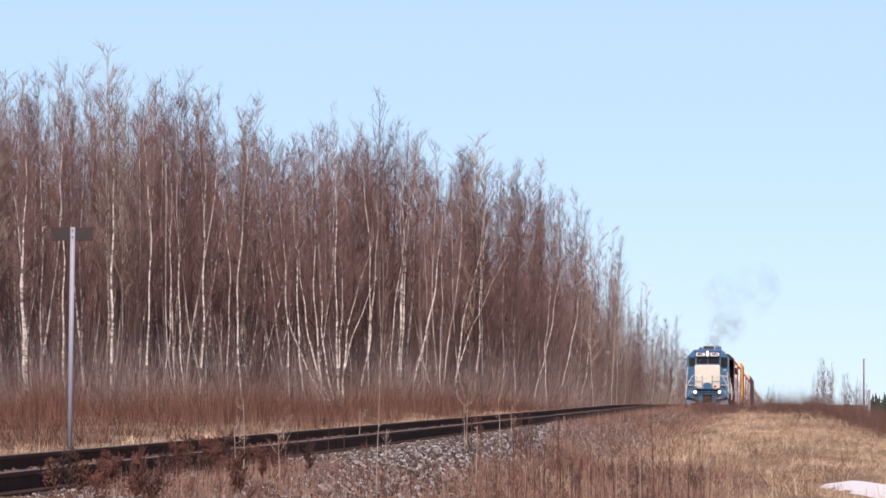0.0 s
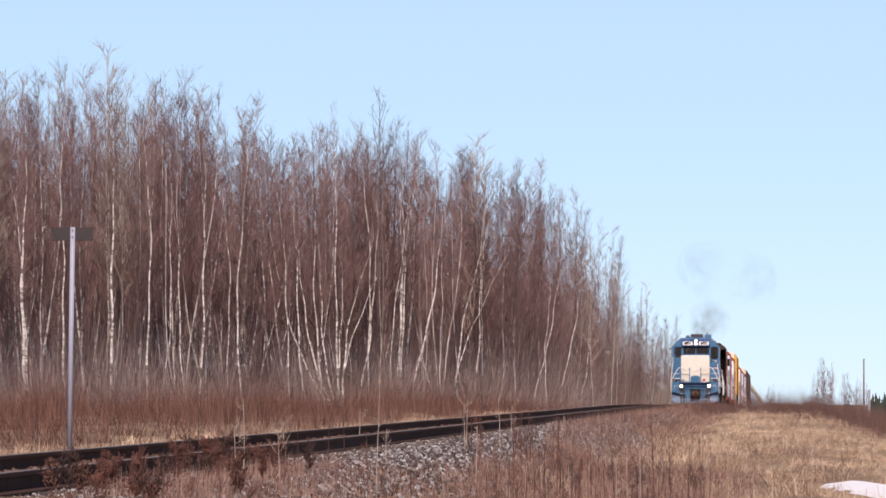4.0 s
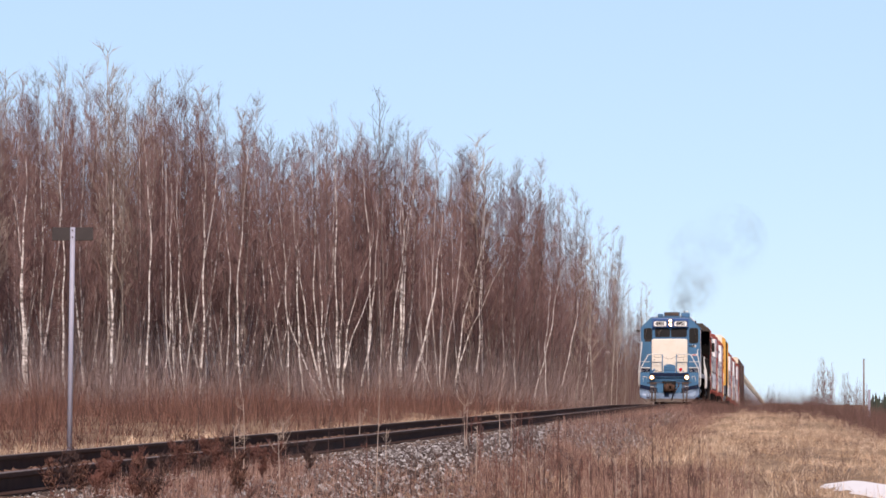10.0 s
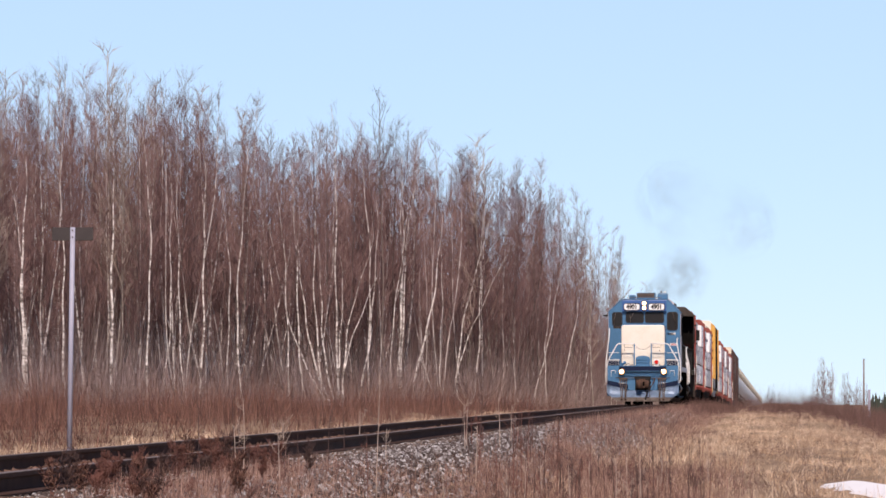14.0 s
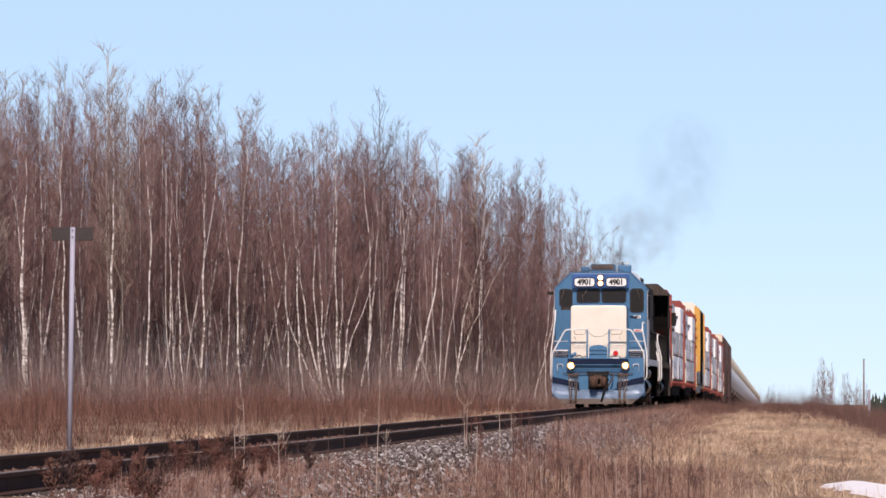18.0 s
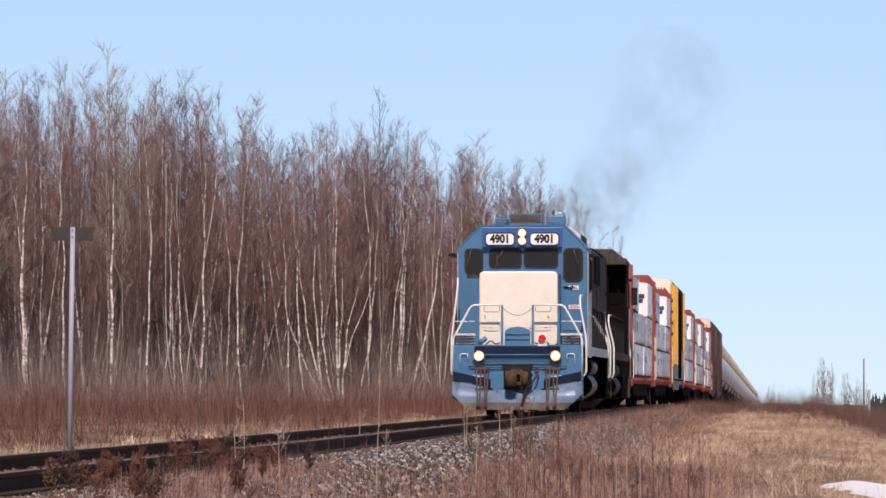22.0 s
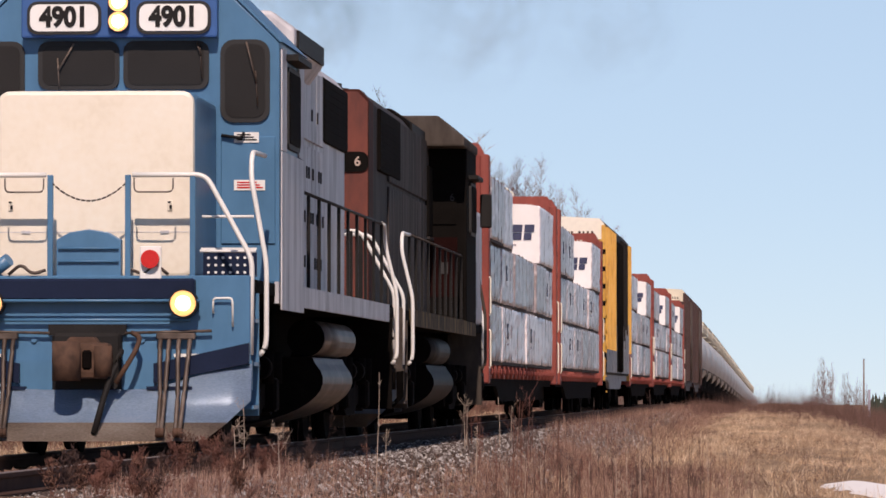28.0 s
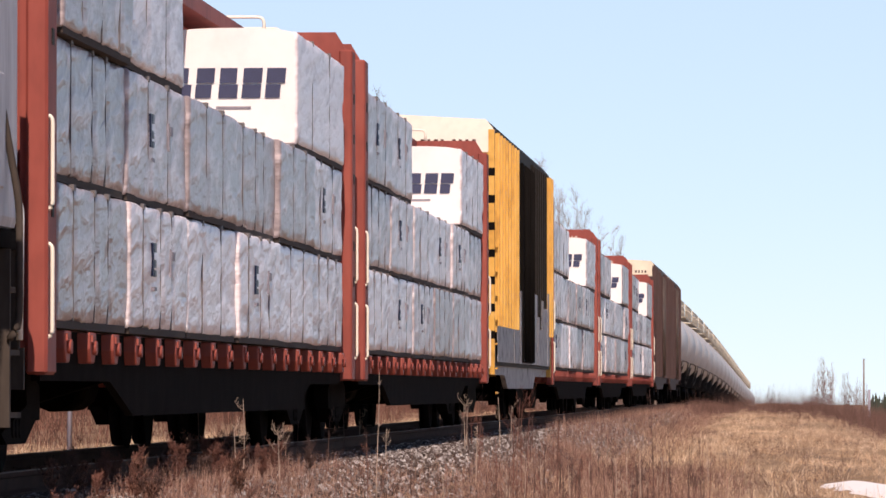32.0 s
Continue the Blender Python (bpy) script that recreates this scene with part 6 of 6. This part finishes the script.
        text_mesh("6", 0.16, M["dullwhite"], "number", loco, pose(1.32, F(c1) - 0.03, 3.5, 90, 0, 0), 0.002)
        for s in (-1, 1):
            part("cab_panel", box(min(s * 0.98, s * 1.40), max(s * 0.98, s * 1.40), *by(c1 + 0.02, c1 - 0.02), 2.0, 2.9), M["darkred"], loco, "sooty red cab door, darkened for the shade under the roof")
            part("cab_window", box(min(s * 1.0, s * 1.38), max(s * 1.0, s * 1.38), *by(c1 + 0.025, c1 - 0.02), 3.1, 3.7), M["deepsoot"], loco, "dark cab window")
            part("cab_notice", box(min(s * 1.12, s * 1.26), max(s * 1.12, s * 1.26), *by(c1 + 0.032, c1 - 0.02), 2.35, 2.52), M["dullwhite"], loco, "small white notice, dulled for the shade under the roof")
    return loco, LEN, wheels


# ---- the train ----
engine, LEN1, wheels1 = locomotive(True)
helper, LEN2, wheels2 = locomotive(False)
VEHICLES = []       # thing, length, distance of its leading end behind the train's front
place = 0.0
for v, n in ((engine, LEN1), (helper, LEN2)):
    VEHICLES.append((v, n, place))
    place += n - (0.55 if v is helper else 0.0)
lumber, LUM = lumber_car()
yellow, YEL = box_car("yellow", "blackside", "cream", 21.2, 5.12, "yellow high box car with cream end top and dark-streaked sides")
brown, BRN = box_car("brown", "brown", "tanwalk", 21.2, 5.2, "weathered brown box car with ribbed ends")
tanker, TNK = tank_car()
CONSIST = [lumber, lumber, yellow, lumber, lumber, lumber, brown, brown] + [tanker] * 23
used = set()
for i, kind in enumerate(CONSIST):
    n = {lumber: LUM, yellow: YEL, brown: BRN, tanker: TNK}[kind]
    v = copy_thing(kind, pose(0, 0, 0)) if kind in used else kind
    used.add(kind)
    VEHICLES.append((v, n, place))
    if kind is lumber:
        load_lumber(v, 30 + i)
    place += n


# ---- the sign by the line ----
def make_sign():
    s = tagged(empty("line_sign"), "grey steel post with a dark rectangular sign plate seen from behind", "sign")
    x, y = -10.93, 79.0
    s.location = (x, y, ground_z(x, y))
    h = 3.06 - ground_z(x, y)
    part("post", tube([(-0.05, 0, -0.1), (0, 0, h)], 0.038, 8), M["post"], s)
    part("plate", box(-0.325, 0.305, 0.042, 0.056, h - 0.20, h, 0.004), M["signback"], s, "dark back of the plate")
    for z in (h - 0.05, h - 0.15):
        part("bolt", disc((0, -0.05, z), 0.012, 0.1, "y", 6), M["steel"], s)


make_sign()


# ---- dead stalks on the near shoulder ----
def stalk(bearing, y, top, seed, branchy, spreadw=0.25, material="stalk"):
    """One dead stalk; bearing is metres aside per metre ahead, top the height of its tip."""
    r = random.Random(seed)
    x = bearing * y
    z = ground_z(x, y)
    h = top - z
    t = tagged(empty("weed_stalk"), "tall thin dead weed stalk on the shoulder", "weed", "dead stalks beside the track")
    t.location = (x, y, z)
    pts = [(0.03 * math.sin(seed + 2.2 * u) * h * u, 0, -0.03 + (h + 0.03) * u) for u in (0, .2, .4, .6, .8, 1)]
    part("stem", tube(pts, (0.0072 if branchy < 12 else 0.005) * min(1.2, y / 60), 5, 0.002), M[material], t)
    bm = bmesh.new()
    for i in range(branchy):
        u = r.uniform(0.35 if branchy > 12 else 0.45, 0.98)
        a = Vector(pts[int(u * 5)]).lerp(Vector(pts[min(5, int(u * 5) + 1)]), u * 5 - int(u * 5))
        az = r.uniform(0, 6.28)
        L = spreadw * r.uniform(0.4, 1.0)
        b = a + Vector((math.cos(az) * L, math.sin(az) * L, L * r.uniform(0.6, 1.6)))
        add_tube(bm, [a, a.lerp(b, .5) + Vector((0, 0, -0.02)), b], 0.0026, 4, 0.0012)
        for k in range(13 if branchy >= 20 else 7):
            c = a.lerp(b, r.uniform(.3, 1))
            e = c + Vector((r.uniform(-.03, .03), r.uniform(-.03, .03), r.uniform(.0, .05)))
            add_tube(bm, [c, e], 0.0024 if branchy >= 20 else 0.0014, 3, 0.0016)
    tagged(part("spray", bm, M[material], t), kind="stuff")


for i, (b, y, top, n, w, m) in enumerate((
        (-0.0800, 50, 0.76, 2, 0.05, "pale"), (-0.1055, 44, 0.52, 5, 0.10, "pale"), (-0.1070, 44, 0.30, 3, 0.08, "pale"), (-0.0985, 46, 0.25, 7, 0.12, "pale"),
        (-0.0520, 62, 0.45, 9, 0.30, "redstalk"), (-0.0530, 62, 0.50, 8, 0.28, "redstalk"), (-0.0513, 63, 0.55, 8, 0.26, "redstalk"), (-0.0540, 61, 0.35, 6, 0.2, "redstalk"),
        (-0.0273, 58, 0.60, 7, 0.10, "stalk"), (-0.0237, 60, 0.22, 8, 0.14, "stalk"), (-0.0290, 57, 0.10, 4, 0.1, "stalk"), (-0.0425, 60, 0.10, 4, 0.12, "stalk"),
        (-0.0550, 52, -0.05, 5, 0.1, "stalk"), (-0.0490, 54, -0.10, 5, 0.1, "redstalk"), (-0.0620, 50, -0.15, 5, 0.1, "stalk"), (-0.0345, 56, -0.05, 6, 0.14, "stalk"),
        (-0.1200, 38, -0.02, 8, 0.12, "redstalk"), (-0.1240, 37, -0.05, 8, 0.12, "redstalk"), (-0.1275, 36, 0.02, 8, 0.12, "redstalk"), (-0.1155, 39, -0.12, 8, 0.12, "redstalk"),
        (-0.1330, 35, -0.12, 8, 0.12, "redstalk"), (-0.1400, 34, -0.15, 8, 0.12, "redstalk"), (-0.1100, 40, -0.18, 6, 0.12, "redstalk"), (-0.1045, 41, -0.2, 6, 0.12, "redstalk"))):
    stalk(b, y, top, i, n, w, m)
rk = random.Random(21)
for i in range(170):
    y = rk.uniform(48, 84)
    b = rk.uniform(-0.064, -0.016) if i < 150 else rk.uniform(-0.115, -0.06)
    stalk(b, y, ground_z(b * y, y) + rk.uniform(0.30, 0.95) * rk.uniform(0.7, 1.0), 100 + i, rk.randint(2, 6), rk.uniform(0.06, 0.16), rk.choice(["stalk", "stalk", "stalk", "redstalk", "pale"]))


# fluffy dead flower heads low on the shoulder, nearest the line
for i in range(32):
    y = rk.uniform(36, 49)
    b = TX / y + rk.uniform(1.0, 2.0) / y + 0.002
    stalk(b, y, ground_z(b * y, y) + rk.uniform(0.10, 0.36), 300 + i, 24, rk.uniform(0.06, 0.12), rk.choice(["stalk", "redstalk", "redstalk", "weed"]))


# ---- beyond the rise: saplings, a pole, snow ----
for b, y, h in ((0.0052, 290, 3.2), (0.0060, 300, 3.4), (0.0042, 296, 2.6), (0.0093, 310, 2.8), (0.0106, 305, 3.0), (0.0118, 318, 2.7), (0.0128, 300, 2.4), (-0.0050, 420, 2.6), (0.0010, 430, 2.2)):
    plant(14, b * y, y, h, b * 90000, "sapling", "small bare grey sapling in the scrub")["group"] = "saplings in the scrub"


def make_pole():
    p = tagged(empty("utility_pole"), "distant grey wooden utility pole", "pole")
    x, y = 0.0128 * 600, 600
    p.location = (x, y, ground_z(x, y))
    h = 4.05 - ground_z(x, y)
    part("shaft", tube([(0, 0, -0.2), (0, 0, h)], 0.12, 8, 0.08), M["darkbark"], p)
    part("cap", disc((0, 0, h), 0.12, 0.05, "z", 8), M["steel"], p)
    q = tagged(empty("marker_post"), "pale grey post in the distant scrub", "post")
    q.location = (0.0138 * 300, 300, ground_z(0.0138 * 300, 300))
    part("shaft", box(-0.07, 0.07, -0.07, 0.07, -0.1, 2.1, 0.01), M["post"], q)
    part("cap", box(-0.085, 0.085, -0.085, 0.085, 2.1, 2.14), M["post"], q)


make_pole()


def make_snow():
    bm = bmesh.new()
    cx, cy, rings = 2.55, 72.5, []
    for k in range(5):
        u = k / 4
        ring = []
        for i in range(40):
            a = 2 * math.pi * i / 40
            e = 1 + 0.20 * noise.noise((math.cos(a) * 2, math.sin(a) * 2, 4)) + 0.12 * noise.noise((math.cos(a) * 6, math.sin(a) * 6, 1))
            ax = 2.25 * u * e * math.cos(a)
            x, y = cx + ax, cy + 6.5 * u * e * math.sin(a) - 3.8 * ax
            ring.append(bm.verts.new((x, y, ground_z(x, y) + 0.05 * (1 - u * u) + (0.035 if k < 4 else -0.05))))
        rings.append(ring)
    for a, b in zip(rings, rings[1:]):
        for i in range(40):
            f = bm.faces.new((a[i], a[(i + 1) % 40], b[(i + 1) % 40], b[i]))
            f.smooth = True
    bmesh.ops.recalc_face_normals(bm, faces=bm.faces)
    s = part("snow_patch", bm, M["snow"])
    tagged(s, "last patch of melting white snow on the grass", "snow")


make_snow()


def far_trees():
    r = random.Random(9)
    verts, faces = [], []
    for i in range(260):
        y = r.uniform(900, 1300)
        x = r.uniform(-0.012, 0.040) * y
        if x / y < 0.0135:
            continue
        h, w = r.uniform(3.2, 5.6), r.uniform(1.0, 1.8)
        z = ground_z(x, y)
        for q in range(5):
            b = len(verts)
            z0, z1 = z + h * (0.1 + 0.17 * q), z + h * (0.34 + 0.17 * q)
            ww = w * (1 - 0.18 * q)
            for k in range(7):
                a = k * 0.8976 + q
                g = ww * r.uniform(0.7, 1.15)
                verts.append((x + g * math.cos(a), y + g * math.sin(a), z0 + r.uniform(-.3, .3)))
            verts.append((x, y, z1))
            faces += [(b + k, b + (k + 1) % 7, b + 7) for k in range(7)]
    o = new("far_woods", raw("far_woods", verts, faces, M["conifer"]))
    tagged(o, "dark line of distant conifers", "woods", kind="stuff")


far_trees()


# ---- exhaust: drawn-out clouds of thin soot that trail from the stacks ----
SMOKE = []
for k, (s, half, wide) in enumerate(((1.4, 2.6, 0.9), (11.0, 7.0, 1.7), (42.0, 24.0, 2.8))):
    bm = bmesh.new()
    bmesh.ops.create_icosphere(bm, subdivisions=4, radius=1.0)
    for v in bm.verts:
        v.co *= 1 + 0.12 * noise.noise(v.co * 1.6 + Vector((k, 2, 0)))
    for f in bm.faces:
        f.smooth = True
    o = part("exhaust_smoke", bm, M["smoke"] if k < 2 else M["thinsmoke"])
    o.scale = (wide, half, wide * 1.1)
    tagged(o, "thin grey diesel exhaust drifting behind the stacks", "smoke", "puffs of exhaust", "stuff")
    SMOKE.append((o, 17.0 + s, 5.0 + 0.117 * s, 0.8 * (1 - math.exp(-s / 8)) + 0.020 * s, k))

# ---- motion ----
RUN = [(0.0, 387.5), (6.0, 318.5), (9.0, 284.0), (13.0, 238.0), (16.5, 194.0), (19.0, 162.5), (21.0, 137.5), (23.0, 112.4), (25.5, 81.5), (28.0, 50.3), (30.0, 25.2), (32.0, 0.2)]
NOSE = 3.0      # the number boards stand this far behind the front coupler


def front_at(t):
    for (a, va), (b, vb) in zip(RUN, RUN[1:]):
        if t <= b:
            return va + (vb - va) * (t - a) / (b - a) - NOSE
    return RUN[-1][1] - NOSE


def stand(thing_len, y):
    """Pose of a vehicle whose leading end is at y."""
    za, zb = drop(y + 2.5), drop(y + thing_len - 2.5)
    rx = math.degrees(math.atan2(zb - za, thing_len - 5))
    return pose(TX, y, za - math.tan(radians(rx)) * 2.5, rx, 0, 0)


def motions():
    times = [0, 2, 4, 6, 7.5, 9, 11, 13, 14.5, 16.5, 18, 19, 21, 23, 25.5, 28, 30, 32]
    ways = {}
    for v, n, back in VEHICLES:
        ways[v] = [(t, stand(n, front_at(t) + back)) for t in times]
        walk(v, ways[v])
    for p, car, (x, y, z) in LOADS:
        walk(p, [(t, m @ pose(x, y, z)) for t, m in ways[car]])
    for o, back, z, dx, k in SMOKE:
        walk(o, [(t, pose(TX + dx + 0.3 * math.sin(0.9 * t + k), front_at(t) + back, drop(front_at(t) + 9) + z + 0.25 * math.sin(0.7 * t + 1.7 * k), 0, 0, 6 * math.sin(0.6 * t + k))) for t in times])
    # the wheels roll
    ticks = [i / FPS for i in range(int(32 * FPS) + 1)]
    for w in wheels1 + wheels2:
        base = w.location.copy()
        walk(w, [(t, pose(base.x, base.y, base.z, math.degrees((front_at(t) - front_at(0)) / base.z) * -1.0)) for t in ticks])


motions()
